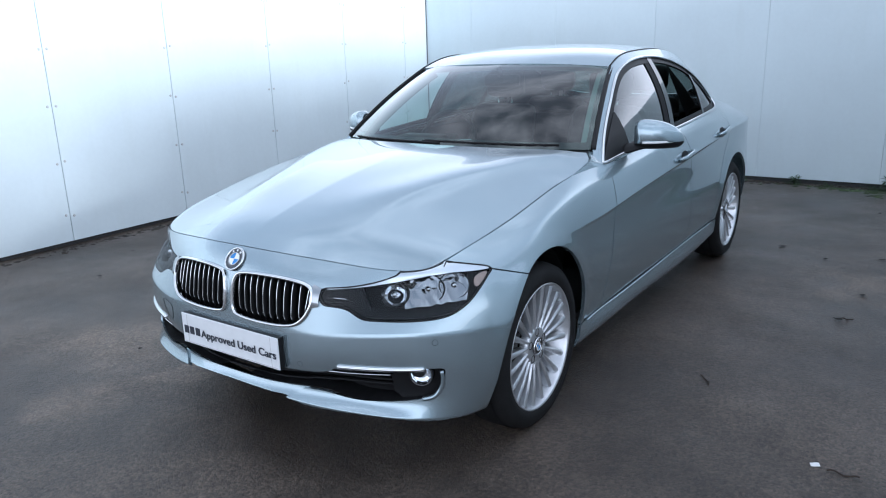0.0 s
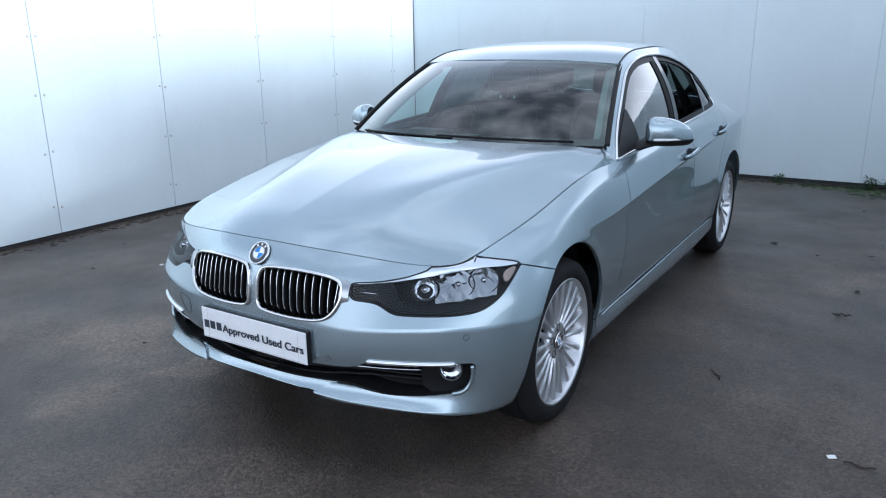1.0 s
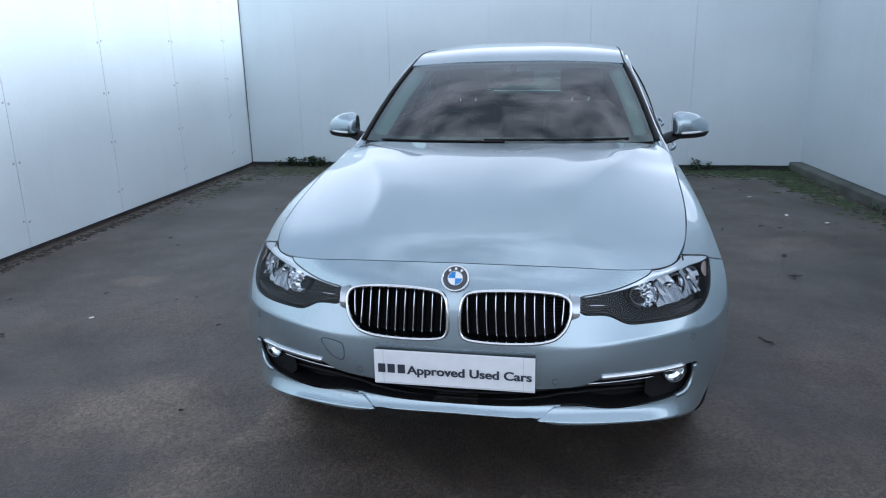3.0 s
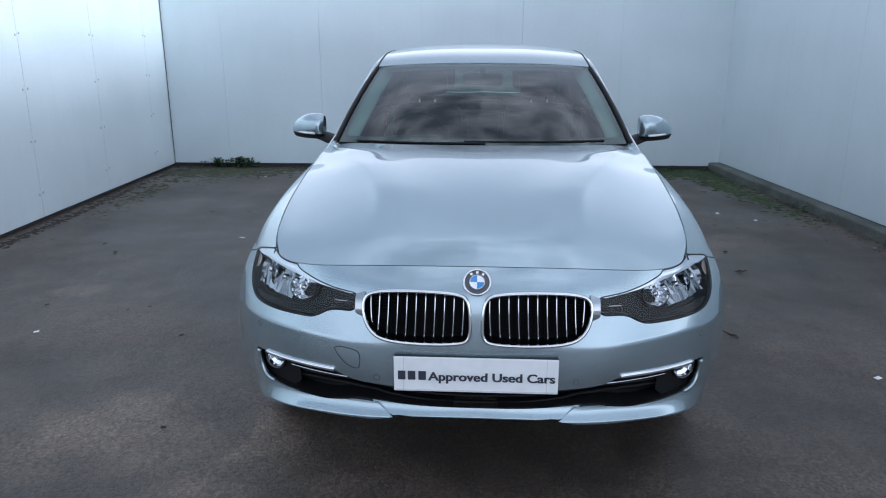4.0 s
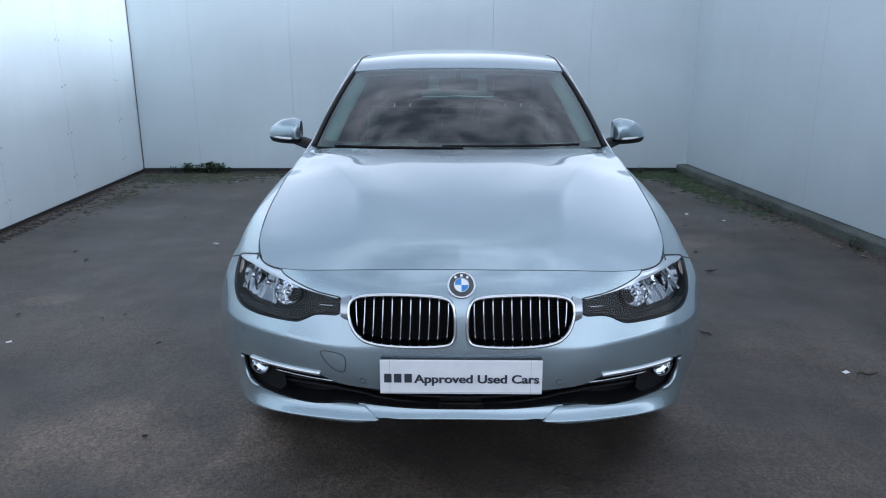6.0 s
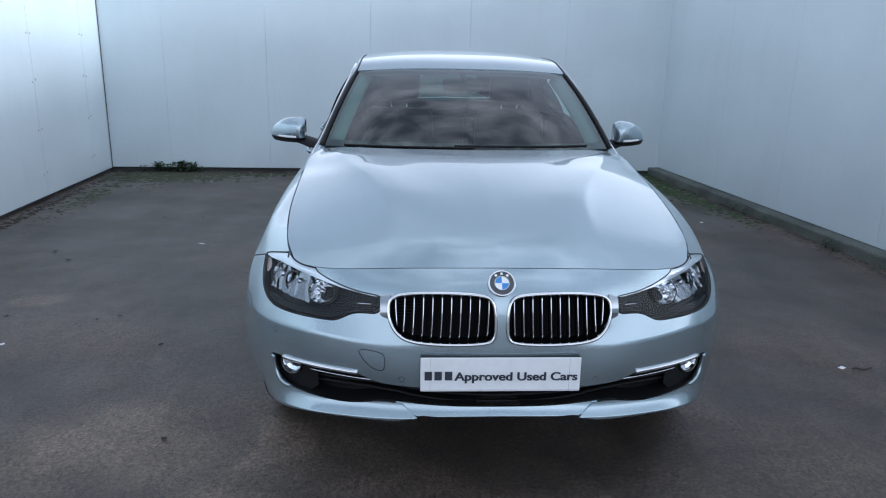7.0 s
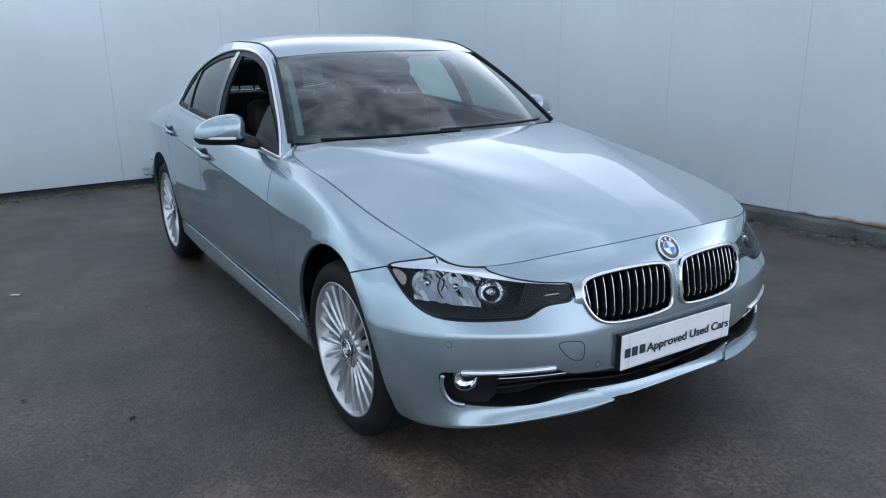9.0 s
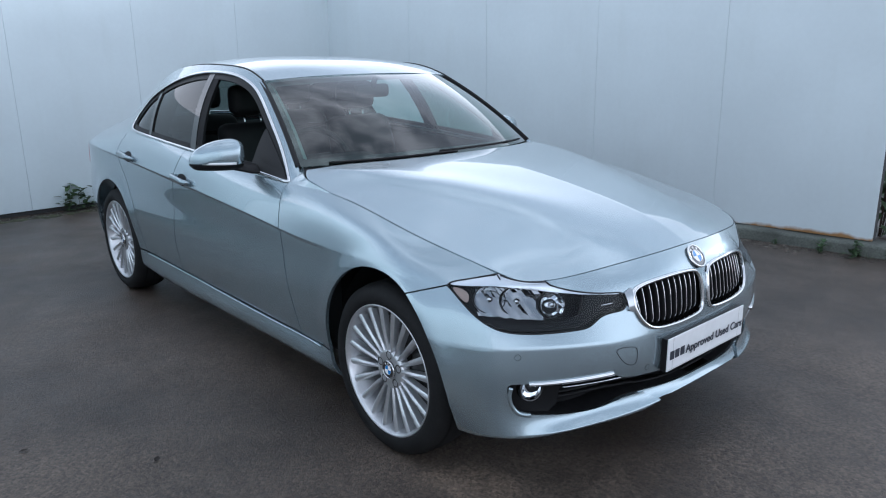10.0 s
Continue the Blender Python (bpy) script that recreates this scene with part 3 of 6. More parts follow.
# rows from the underside to the bonnet's edge and the windows' base; each runs from the nose's middle round the side to the tail's middle
ROW = [
    [(0, .05, .20), (.2, .055, .20), (.4, .08, .20), (.58, .14, .20), (.72, .225, .20), (.80, .33, .20), (.835, .5, .20), (.85, .8, .20), (.83, 1.2, .178), (.82, 1.6, .173),
     (.82, 2.2, .173), (.825, 2.9, .178), (.84, 3.58, .20), (.80, 4.1, .21), (.63, 4.42, .24), (.38, 4.53, .25), (0, 4.57, .25)],
    [(0, -.012, .312), (.2, -.002, .305), (.4, .042, .284), (.58, .100, .268), (.72, .180, .253), (.806, .288, .242), (.852, .45, .245), (.872, .8, .25), (.866, 1.2, .222), (.867, 1.6, .222),
     (.872, 2.2, .222), (.876, 2.9, .227), (.876, 3.58, .26), (.83, 4.1, .28), (.67, 4.46, .30), (.40, 4.575, .31), (0, 4.61, .31)],
    [(0, .006, .343), (.2, .017, .341), (.4, .072, .332), (.58, .132, .313), (.72, .204, .322), (.820, .297, .330), (.887, .45, .34), (.895, .8, .36), (.860, 1.2, .300), (.857, 1.6, .303),
     (.863, 2.2, .314), (.873, 2.9, .332), (.888, 3.58, .36), (.845, 4.1, .37), (.685, 4.465, .39), (.41, 4.59, .39), (0, 4.618, .39)],
    [(0, .012, .42), (.2, .018, .42), (.4, .050, .42), (.58, .112, .42), (.72, .190, .425), (.831, .295, .43), (.904, .45, .44), (.906, .8, .45), (.878, 1.2, .42), (.878, 1.6, .41),
     (.885, 2.2, .41), (.893, 2.9, .43), (.90, 3.58, .46), (.86, 4.1, .47), (.695, 4.47, .48), (.41, 4.60, .48), (0, 4.624, .48)],
    [(0, .016, .54), (.2, .020, .54), (.4, .046, .543), (.58, .105, .554), (.72, .188, .557), (.833, .305, .553), (.905, .46, .56), (.908, .8, .58), (.889, 1.2, .56), (.889, 1.6, .55),
     (.895, 2.2, .56), (.902, 2.9, .575), (.906, 3.58, .60), (.865, 4.1, .61), (.70, 4.46, .62), (.41, 4.58, .62), (0, 4.61, .62)],
    [(0, .026, .63), (.2, .032, .63), (.4, .078, .63), (.58, .152, .632), (.72, .240, .635), (.825, .350, .64), (.891, .50, .65), (.903, .8, .67), (.884, 1.2, .655), (.883, 1.6, .665),
     (.886, 2.2, .685), (.893, 2.9, .71), (.898, 3.58, .74), (.857, 4.1, .75), (.695, 4.43, .76), (.41, 4.56, .76), (0, 4.59, .76)],
    [(0, .042, .70), (.2, .050, .70), (.4, .104, .695), (.58, .190, .695), (.72, .292, .70), (.817, .408, .705), (.865, .545, .715), (.887, .8, .745), (.881, 1.2, .735), (.883, 1.6, .762),
     (.889, 2.2, .808), (.896, 2.9, .860), (.897, 3.58, .900), (.854, 4.1, .912), (.685, 4.40, .89), (.41, 4.53, .89), (0, 4.56, .89)],
    [(0, .068, .750), (.2, .080, .747), (.4, .128, .735), (.58, .205, .725), (.712, .294, .735), (.795, .428, .745), (.834, .56, .765), (.850, .8, .825), (.846, 1.2, .865), (.843, 1.6, .876),
     (.853, 2.2, .92), (.860, 2.9, .955), (.848, 3.58, .968), (.775, 4.1, .968), (.63, 4.36, .965), (.40, 4.48, .972), (0, 4.52, .98)],
    [(0, .105, .787), (.2, .115, .783), (.4, .158, .768), (.60, .228, .749), (.704, .307, .757), (.742, .41, .786), (.764, .55, .815), (.782, .8, .862), (.787, 1.2, .925), (.802, 1.6, .932),
     (.815, 2.2, .970), (.825, 2.9, 1.010), (.787, 3.58, 1.022), (.658, 4.1, 1.026), (.54, 4.28, 1.032), (.36, 4.38, 1.04), (0, 4.41, 1.045)],
]
rows = np.array(ROW)
s_at = np.r_[0, np.cumsum(np.linalg.norm(np.diff(rows, axis=1), axis=2).mean(0))]
fine = np.unique(np.r_[np.arange(0, 1.25, 0.008), np.arange(1.25, s_at[-1], 0.022), s_at[-1]])
k_at = np.r_[0, np.cumsum(np.linalg.norm(np.diff(rows, axis=0), axis=2).mean(1))]
kk = np.unique(np.concatenate([np.linspace(k_at[i], k_at[i + 1], 11) for i in range(len(k_at) - 1)] + [k_at[6] + np.array((-.030, -.018, -.010, -.005, .005, .011, .022))]))
coarse = np.stack([cubic(s_at, r, fine) for r in rows])


def creased(breaks):
    """The rows joined by splines that break at the rows named."""
    stops = [0, *breaks, len(k_at) - 1]
    out = np.zeros((len(kk),) + coarse.shape[1:])
    for a, b in zip(stops[:-1], stops[1:]):
        m = (kk >= k_at[a] - 1e-9) & (kk <= k_at[b] + 1e-9)
        out[m] = cubic(k_at[a:b + 1], coarse[a:b + 1], kk[m])
    return out


nose_w = 1 - np.clip((fine - 1.0) / .38, 0, 1) ** 2 * (3 - 2 * np.clip((fine - 1.0) / .38, 0, 1))
dense = creased([1, 4]) * nose_w[None, :, None] + creased([2, 6]) * (1 - nose_w)[None, :, None]
crease = kk - k_at[6]
step = np.where(crease > -1e-9, np.exp(-np.maximum(crease, 0) / .07), -np.exp(np.minimum(crease, 0) / .045))
along = np.clip((dense[..., 1] - 1.12) / .4, 0, 1) * np.clip((4.35 - dense[..., 1]) / .4, 0, 1) * (dense[..., 0] > .6)
dense[..., 0] += .0042 * step[:, None] * along
for cy, cz in ((.786, .33), (3.582, .33)):
    away = np.hypot((dense[..., 1] - cy) * 1.05, (dense[..., 2] - cz) * .985) - .395
    dense[..., 0] += np.where(dense[..., 0] > .7, .009 * np.exp(-(np.maximum(away, 0) / .05) ** 2), 0) * np.clip((dense[..., 2] - .22) / .12, 0, 1)
dense[:, 0, 0] = 0
dense[:, -1, 0] = 0
WRAP = Sheet.grid(dense)
TOP_LINE = dense[-1]

from mathutils.bvhtree import BVHTree
wrap_tree = BVHTree.FromPolygons([Vector(p) for p in WRAP.v], WRAP.f)


def front(x, z, out=0.0):
    """The place and the outward normal on the nose at (x, z)."""
    p, n, _, _ = wrap_tree.ray_cast(Vector((abs(x), -1, z)), Vector((0, 1, 0)))
    if p is None:
        p, n, _, _ = wrap_tree.find_nearest(Vector((abs(x), 0.3, z)))
    if n.y > 0.3 or n.x < -0.3:
        n = -n
    s = 1 if x >= 0 else -1
    p = p + n * out
    return np.array((p.x * s, p.y, p.z)), np.array((n.x * s, n.y, n.z))


def side(y, z, out=0.0):
    """The place and the outward normal on the car's left side at (y, z)."""
    p, n, _, _ = wrap_tree.ray_cast(Vector((2, y, z)), Vector((-1, 0, 0)))
    if n.x < 0:
        n = -n
    p = p + n * out
    return np.array(p), np.array(n)


# outlines of the openings
LAMP = soft([(.474, .691), (.56, .695), (.63, .699), (.73, .711), (.80, .725), (.862, .742), (.885, .80), (.97, .82), (1.035, .82), (1.074, .768), (1.12, .764), (1.18, .755), (1.325, .733), (1.285, .711), (1.245, .685), (1.17, .640), (1.09, .611), (1.01, .600),
             (.88, .597), (.74, .598), (.672, .599), (.640, .609), (.600, .629), (.55, .635), (.474, .636)], 2)
KIDNEY = soft([(.034, .698), (.068, .716), (.20, .720), (.320, .708), (.358, .685), (.360, .635), (.337, .584), (.294, .558), (.18, .552), (.064, .556), (.030, .570), (.027, .63)], 2)
KIDNEY[:, 0] = .194 + (KIDNEY[:, 0] - .194) * 1.055
INTAKE = soft([(0, .394), (.30, .397), (.40, .402), (.44, .418), (.47, .432), (.60, .434), (.775, .437), (.790, .428), (.777, .37), (.755, .328), (.70, .317), (.60, .307), (.52, .306), (.45, .318), (.40, .332), (.30, .336), (0, .338),
               (-.3, .336), (-.3, .394)], 1)
UNDER = [(-.1, .310), (.250, .304), (.275, .300), (.335, .281), (.456, .270), (.64, .258), (.793, .238), (.86, .215), (1.2, .205), (1.2, 1.5), (-.1, 1.5)]
FRONT_WHEEL, REAR_WHEEL, TYRE_R = (.786, .33), (3.582, .33), .33
ARCH_R = .395


def off_arch(c, r):
    """The distance outside a wheel opening, which runs steeper behind the axle."""
    def f(p):
        y, z = p[:, 0] - c[0], p[:, 1] - c[1]
        t = np.clip(-z / .13, 0, 1)
        return np.hypot(y * (1.062 if c[0] < 2 else 1.04), z * .985) - (r - np.where(y > 0, .016, -.004) * t * t * (3 - 2 * t))
    return f


def corner(p):
    """Unrolled place on the nose: across and round the corner, and height."""
    return np.stack([p[:, 0] + p[:, 1], p[:, 2]], 1)


def round_nose(w, z, out=0.0):
    """The place and the outward normal on the left of the nose at an unrolled place."""
    p, n, _, _ = wrap_tree.ray_cast(Vector((w + 1, -1, z)), Vector((-1, 1, 0)).normalized())
    if p is None:
        p, n, _, _ = wrap_tree.find_nearest(Vector((w * .7, w * .3, z)))
    if n.x < 0 or n.y > .3:
        n = -n
    p = p + n * out
    return np.array(p), np.array(n)


GAP = .0024
lamp_f, kidney_f, intake_f, under_f = inside(LAMP), inside(KIDNEY), inside(INTAKE), inside(UNDER)
nose_line = beside([(.30, .790), (.468, .729), (.598, .686), (.75, .63)])
door_front = beside([(1.36, .15), (1.395, .30), (1.42, .45), (1.49, .75), (1.535, .90), (1.545, 1.2)])
door_middle = beside([(2.61, .15), (2.612, .5), (2.60, .8), (2.53, 1.0), (2.50, 1.2)])
door_rear = beside([(3.10, .15), (3.125, .40), (3.18, .58), (3.30, .76), (3.42, .90), (3.47, 1.2)])
sill_line = beside([(4.0, .352), (3.1, .340), (2.2, .317), (1.6, .304), (1.1, .298), (.2, .298)])

body = WRAP.yz(off_arch(FRONT_WHEEL, ARCH_R)).yz(off_arch(REAR_WHEEL, ARCH_R - .005))
nose = WRAP.cut(lambda p: .68 - p[:, 1])
ahead = body.cut(lambda p: 1.0 - p[:, 1])
behind = body.cut(lambda p: p[:, 1] - 1.0)
bumper = ahead.yz(lambda p: -nose_line(p), GAP)
fender = ahead.yz(nose_line, GAP)
bumper = bumper.cut(lambda p: -lamp_f(corner(p)) - .0008).xz(lambda p: -kidney_f(p)).xz(lambda p: -intake_f(p)).cut(lambda p: np.where(p[:, 1] < .62, under_f(p[:, (0, 2)]), 1))
fender = fender.cut(lambda p: -lamp_f(corner(p)) - .0008)
fender = fender.plus(behind.yz(door_front, GAP).yz(lambda p: -sill_line(p), GAP))
sill = behind.yz(sill_line, .0045).cut(lambda p: 3.45 - p[:, 1])
upper = behind.yz(lambda p: -sill_line(p), .0045)
door_f = upper.yz(lambda p: -door_front(p), GAP).yz(door_middle, GAP)
door_r = upper.yz(lambda p: -door_middle(p), GAP).yz(door_rear, GAP)
quarter = upper.yz(lambda p: -door_rear(p), GAP).plus(behind.yz(sill_line, GAP).cut(lambda p: p[:, 1] - 3.45))

# lower wings at both ends of the front lip
wing_in = inside([(.270, .299), (.345, .344), (.40, .365), (.575, .365), (.575, .15), (.30, .15)])
wing = bumper.xz(wing_in)
bumper = bumper.xz(lambda p: np.where((p[:, 0] < .5) & (p[:, 1] > .303), .008, 0) - wing_in(p))
reach_w = np.clip((.575 - wing.v[:, 0]) / .24, 0, 1)
wing.v = wing.v + (.011 * reach_w * reach_w * (3 - 2 * reach_w))[:, None] * np.array((-.10, -.97, -.15))
for s in (wing, wing.mirror()):
    part("bumper_wing", s.flange(.02), PAINT, car, "painted lower lip of the bumper")
part("bumper", bumper.both().flange(.014), PAINT, car, "front bumper and nose panel with grille openings")
for name, sh, label in (("fender", fender, ""), ("sill", sill, "painted sill below the doors"), ("door", door_f, "front door"), ("door", door_r, "rear door"), ("quarter_panel", quarter, "")):
    for s in (sh, sh.mirror()):
        ob = part(name, s.flange(.014), PAINT, car, label)

sill_edge = [side(y, np.interp(y, (1.1, 1.6, 2.2, 3.1), (.298, .304, .317, .340)) - .010, .0035) for y in np.linspace(1.24, 3.12, 40)]
edge_bar = sweep([p for p, _ in sill_edge], [n for _, n in sill_edge], round_profile(.011, .010, 10))
for s in (edge_bar, edge_bar.mirror()):
    part("sill_edge", s, PAINT, car, "rounded upper edge of the sill")

# bonnet
def top_at(axis, v):
    """The place on the fender's upper edge where one coordinate has the value v."""
    k = int(np.argmax(TOP_LINE[:, axis] >= v))
    a, b = TOP_LINE[max(k - 1, 0)], TOP_LINE[k]
    t = 0 if k == 0 else (v - a[axis]) / (b[axis] - a[axis])
    return a + (b - a) * t


HOOD_FRONT = [top_at(0, x) + np.array((0, .0045, .001)) for x in (0, .1, .2, .3, .4, .5, .58, .64, .690)]
HOOD_SIDE = [top_at(1, y) + np.array((-.0045, 0, .001)) for y in (.318, .42, .55, .7, .85, 1.0, 1.1)] + [(.7825, 1.22, .928), (.780, 1.33, .9475), (.768, 1.43, .967), (.726, 1.497, .986)]
HOOD_FRONT.append(HOOD_SIDE[0])
HOOD_REAR = [(0, 1.29, 1.014), (.3, 1.31, 1.012), (.55, 1.385, 1.003), (.726, 1.497, .986)]
HOOD_MID = [(0, .1095, .788), (0, .19, .832), (0, .32, .874), (0, .6, .934), (0, .95, .988), (0, 1.14, 1.006), (0, 1.29, 1.014)]


def coons(c_mid, c_side, c_front, c_rear, nu, nv, shape, lift=None):
    """A patch from the middle line (u = 0) to the side (u = 1), from front (v = 0) to rear; shape(u) bends its cross-section."""
    m, s, f, r = curve(c_mid, nv), curve(c_side, nv), curve(c_front, nu), curve(c_rear, nu)
    g = np.zeros((nv, nu, 3))
    for j in range(nv):
        v = j / (nv - 1)
        for i in range(nu):
            u = i / (nu - 1)
            ruled = m[j] * (1 - u) + s[j] * u
            k = shape(u)
            ruled[2] = m[j][2] * (1 - k) + s[j][2] * k
            ef, er = f[0] * (1 - u) + f[-1] * u, r[0] * (1 - u) + r[-1] * u
            ef[2] = f[0][2] * (1 - k) + f[-1][2] * k
            er[2] = r[0][2] * (1 - k) + r[-1][2] * k
            fade_f, fade_r = (1 - v) ** 2, v ** 2
            g[j, i] = ruled + (f[i] - ef) * fade_f + (r[i] - er) * fade_r
            if lift:
                g[j, i, 2] += lift(u, v)
    g[:, 0, 0] = 0
    return g


def smooth01(x):
    x = min(max(x, 0), 1)
    return x * x * (3 - 2 * x)


def hood_lift(u, v):
    """Two soft ridges that run back and outwards from the grille, and a shallow dish outside them."""
    ridge = 0.46 + 0.40 * smooth01((v - 0.25) / 0.85)
    a = smooth01(v / 0.45) * smooth01((1.08 - v) / 0.25)
    d = u - ridge
    e = math.sqrt(d * d + 0.0002) - 0.014
    rise = math.exp(-(d / 0.24) ** 2) if d < 0 else math.exp(-e / 0.075)
    return a * 0.020 * rise * smooth01((1 - u) / 0.12)


hood_g = coons(HOOD_MID, HOOD_SIDE, HOOD_FRONT, HOOD_REAR, 70, 90, lambda u: u ** 2.3, hood_lift)
hood = Sheet.grid(hood_g)
hood_ob = part("bonnet", hood.both().flange(.018), PAINT, car, "closed bonnet with two soft ridges")

# fender top behind the bonnet's corner
outer_e = np.array([p for p in TOP_LINE if 1.19 < p[1] < 1.64])
inner_e = curve([outer_e[0] - np.array((.0006, 0, 0)), (.7862, 1.335, .9475), (.7752, 1.436, .967), (.741, 1.504, .985), (.722, 1.535, .991), (.712, 1.58, .992)], len(outer_e))
scut = np.array([outer_e * (1 - u) + inner_e * u for u in np.linspace(0, 1, 8)])
for s in (Sheet.grid(scut), Sheet.grid(scut).mirror()):
    part("scuttle_panel", s.flange(.012), PAINT, car)

# windscreen, roof, rear window, boot
WS_LOW = [(0, 1.34, 1.005), (.3, 1.365, 1.004), (.55, 1.44, 1.000), (.735, 1.545, .995)]
WS_TOP = [(0, 1.985, 1.366), (.3, 2.01, 1.362), (.5, 2.055, 1.352), (.590, 2.085, 1.341)]
RAIL = [(.757, 1.50, .968), (.735, 1.56, 1.010), (.667, 1.83, 1.193), (.604, 2.075, 1.346), (.592, 2.22, 1.390), (.588, 2.5, 1.417), (.584, 2.8, 1.420), (.578, 3.1, 1.398), (.562, 3.42, 1.330), (.542, 3.75, 1.205),
        (.545, 4.03, 1.078)]
ROOF_MID = [(0, 1.985, 1.370), (0, 2.12, 1.408), (0, 2.4, 1.448), (0, 2.75, 1.464), (0, 3.05, 1.450), (0, 3.30, 1.408)]
REAR_TOP = [(0, 3.30, 1.408), (.3, 3.27, 1.406), (.5, 3.17, 1.402), (.578, 3.10, 1.393)]
REAR_LOW = [(0, 3.98, 1.085), (.35, 3.95, 1.088), (.48, 3.88, 1.12), (.542, 3.75, 1.205)]
BOOT_REAR = [(0, 4.40, 1.048), (.36, 4.37, 1.043), (.54, 4.27, 1.035)]

nu, nv = 40, 40
lo, hi = curve(WS_LOW, nu), curve(WS_TOP, nu)
ws = np.array([[lo[i] * (1 - v) + hi[i] * v + np.array((0, -.45, .89)) * .045 * 4 * v * (1 - v) * (1 - (i / (nu - 1)) ** 2 * .55) for i in range(nu)] for v in np.linspace(0, 1, nv)])
ws[:, 0, 0] = 0
WS = Sheet.grid(ws)
ws_side = ws[:, -1]


glass_ob = part("windscreen", WS.both(), WINDSCREEN, car, "raked windscreen reflecting the cloudy sky")
glass_ob.visible_shadow = False

rail = curve(RAIL, 150)
belt_pts = np.array([p for p in TOP_LINE if 1.58 < p[1] < 4.05])
belt = curve(np.vstack([[(.776, 1.495, .944)], [(.795, 1.55, .938)], belt_pts[::6], [(.678, 4.03, 1.028)]]), 150)
green = []
for i in range(150):
    col = []
    reach = np.linalg.norm(rail[i] - belt[i])
    for u in np.linspace(0, 1, 44):
        b = math.sin(math.pi * u) * (.055 - .07 * smooth01((belt[i][1] - 3.2) / .45)) * reach
        col.append(belt[i] * (1 - u) + rail[i] * u + np.array((b, 0, b * .35)))
    green.append(col)
green = np.array(green).transpose(1, 0, 2)
GREEN = Sheet.grid(green)
DLO = soft([(1.530, .935), (1.56, .9365), (1.9, .962), (2.2, .982), (2.6, 1.002), (3.05, 1.027), (3.28, 1.037), (3.375, 1.046), (3.40, 1.080), (3.385, 1.125), (3.29, 1.215), (3.16, 1.280), (3.0, 1.335), (2.78, 1.374), (2.55, 1.387), (2.32, 1.375), (2.17, 1.345), (2.05, 1.300),
             (1.90, 1.208), (1.70, 1.070), (1.552, .957)], 2)
dlo_f = inside(DLO)
frame_sheet = GREEN.yz(lambda p: -dlo_f(p))
green_tree = BVHTree.FromPolygons([Vector(p) for p in GREEN.v], GREEN.f)


def flank(y, z, out=0.0):
    """The place and the outward normal on the left glasshouse side."""
    p, n, _, _ = green_tree.ray_cast(Vector((2, y, z)), Vector((-1, 0, 0)))
    if p is None:
        p, n, _, _ = green_tree.find_nearest(Vector((.8, y, z)))
    if n.x < 0:
        n = -n
    return np.array(p + n * out), np.array(n)


for s in (frame_sheet, frame_sheet.mirror()):
    part("window_frame", s.flange(.016), PAINT, car, "painted pillar and roof rail round the side windows")

roof_g = coons(ROOF_MID, [p for p in RAIL[3:8]], WS_TOP[:-1] + [RAIL[3]], REAR_TOP[:-1] + [RAIL[7]], 50, 60, lambda u: u ** 2.6)
part("roof", Sheet.grid(roof_g).both().flange(.01), PAINT, car, "smooth painted roof panel")
ditch = curve(RAIL[3:8], 50) + np.array((-.012, 0, .004))
ditch_bar = sweep(ditch, [np.array((.25, 0, .97))] * 50, [(-.0035, -.006), (.0035, -.006), (.003, .0015), (-.003, .0015)])
for s in (ditch_bar, ditch_bar.mirror()):
    part("roof_strip", s, BLACK, car, "thin dark strip along the roof's edge")
lo, hi = curve(REAR_LOW, 30), curve(REAR_TOP, 30)
rw = np.array([[hi[i] * (1 - v) + lo[i] * v + np.array((0, .3, .9)) * .006 * 4 * v * (1 - v) for i in range(30)] for v in np.linspace(0, 1, 20)])
rw[:, 0, 0] = 0
rw_ob = part("rear_window", Sheet.grid(rw).both(), REAR_GLASS, car)
rw_ob.visible_shadow = False
boot = coons([(0, 3.98, 1.082), (0, 4.2, 1.072), (0, 4.40, 1.048)], [(.542, 3.75, 1.205), (.545, 4.03, 1.078), (.545, 4.15, 1.058), (.54, 4.27, 1.035)], REAR_LOW, BOOT_REAR, 24, 24, lambda u: u ** 2)
part("boot_lid", Sheet.grid(boot).both().flange(.01), PAINT, car)
deck_out = np.array([p for p in TOP_LINE if p[1] > 4.0 and p[0] > .538])
deck_in = curve([(.545, 4.0, 1.088), (.545, 4.08, 1.068), (.545, 4.15, 1.058), (.538, 4.27, 1.036)], len(deck_out))
deck = Sheet.grid(np.array([deck_out * (1 - u) + deck_in * u for u in np.linspace(0, 1, 8)]))
for s in (deck, deck.mirror()):
    part("deck_side", s.flange(.01), PAINT, car)

# window glass, seals, trim
def trimmed(line, fn, prof, closed, mirror=True):
    pts = [fn(*p) for p in line]
    return sweep([p for p, _ in pts], [n for _, n in pts], prof, closed)


dlo_closed = soft(DLO, 1)
chrome_dlo = trimmed(dlo_closed[::2], lambda y, z: flank(y, z, .002), [(-.008, -.004), (.008, -.004), (.007, .004), (0, .006), (-.007, .004)], True)
seal_f = inside(DLO)
seal = GREEN.yz(seal_f, .004).yz(lambda p: -seal_f(p), -.030).moved(-.006)
b_line = beside([(2.415, .9), (2.57, 1.45)])
pillar_b = GREEN.yz(seal_f, .004).cut(lambda p: .028 - np.abs(b_line(p[:, (1, 2)]) + .026)).moved(-.004)
pillar_seal = GREEN.yz(seal_f, .004).cut(lambda p: .030 - np.abs(b_line(p[:, (1, 2)]) - .034)).moved(-.007)
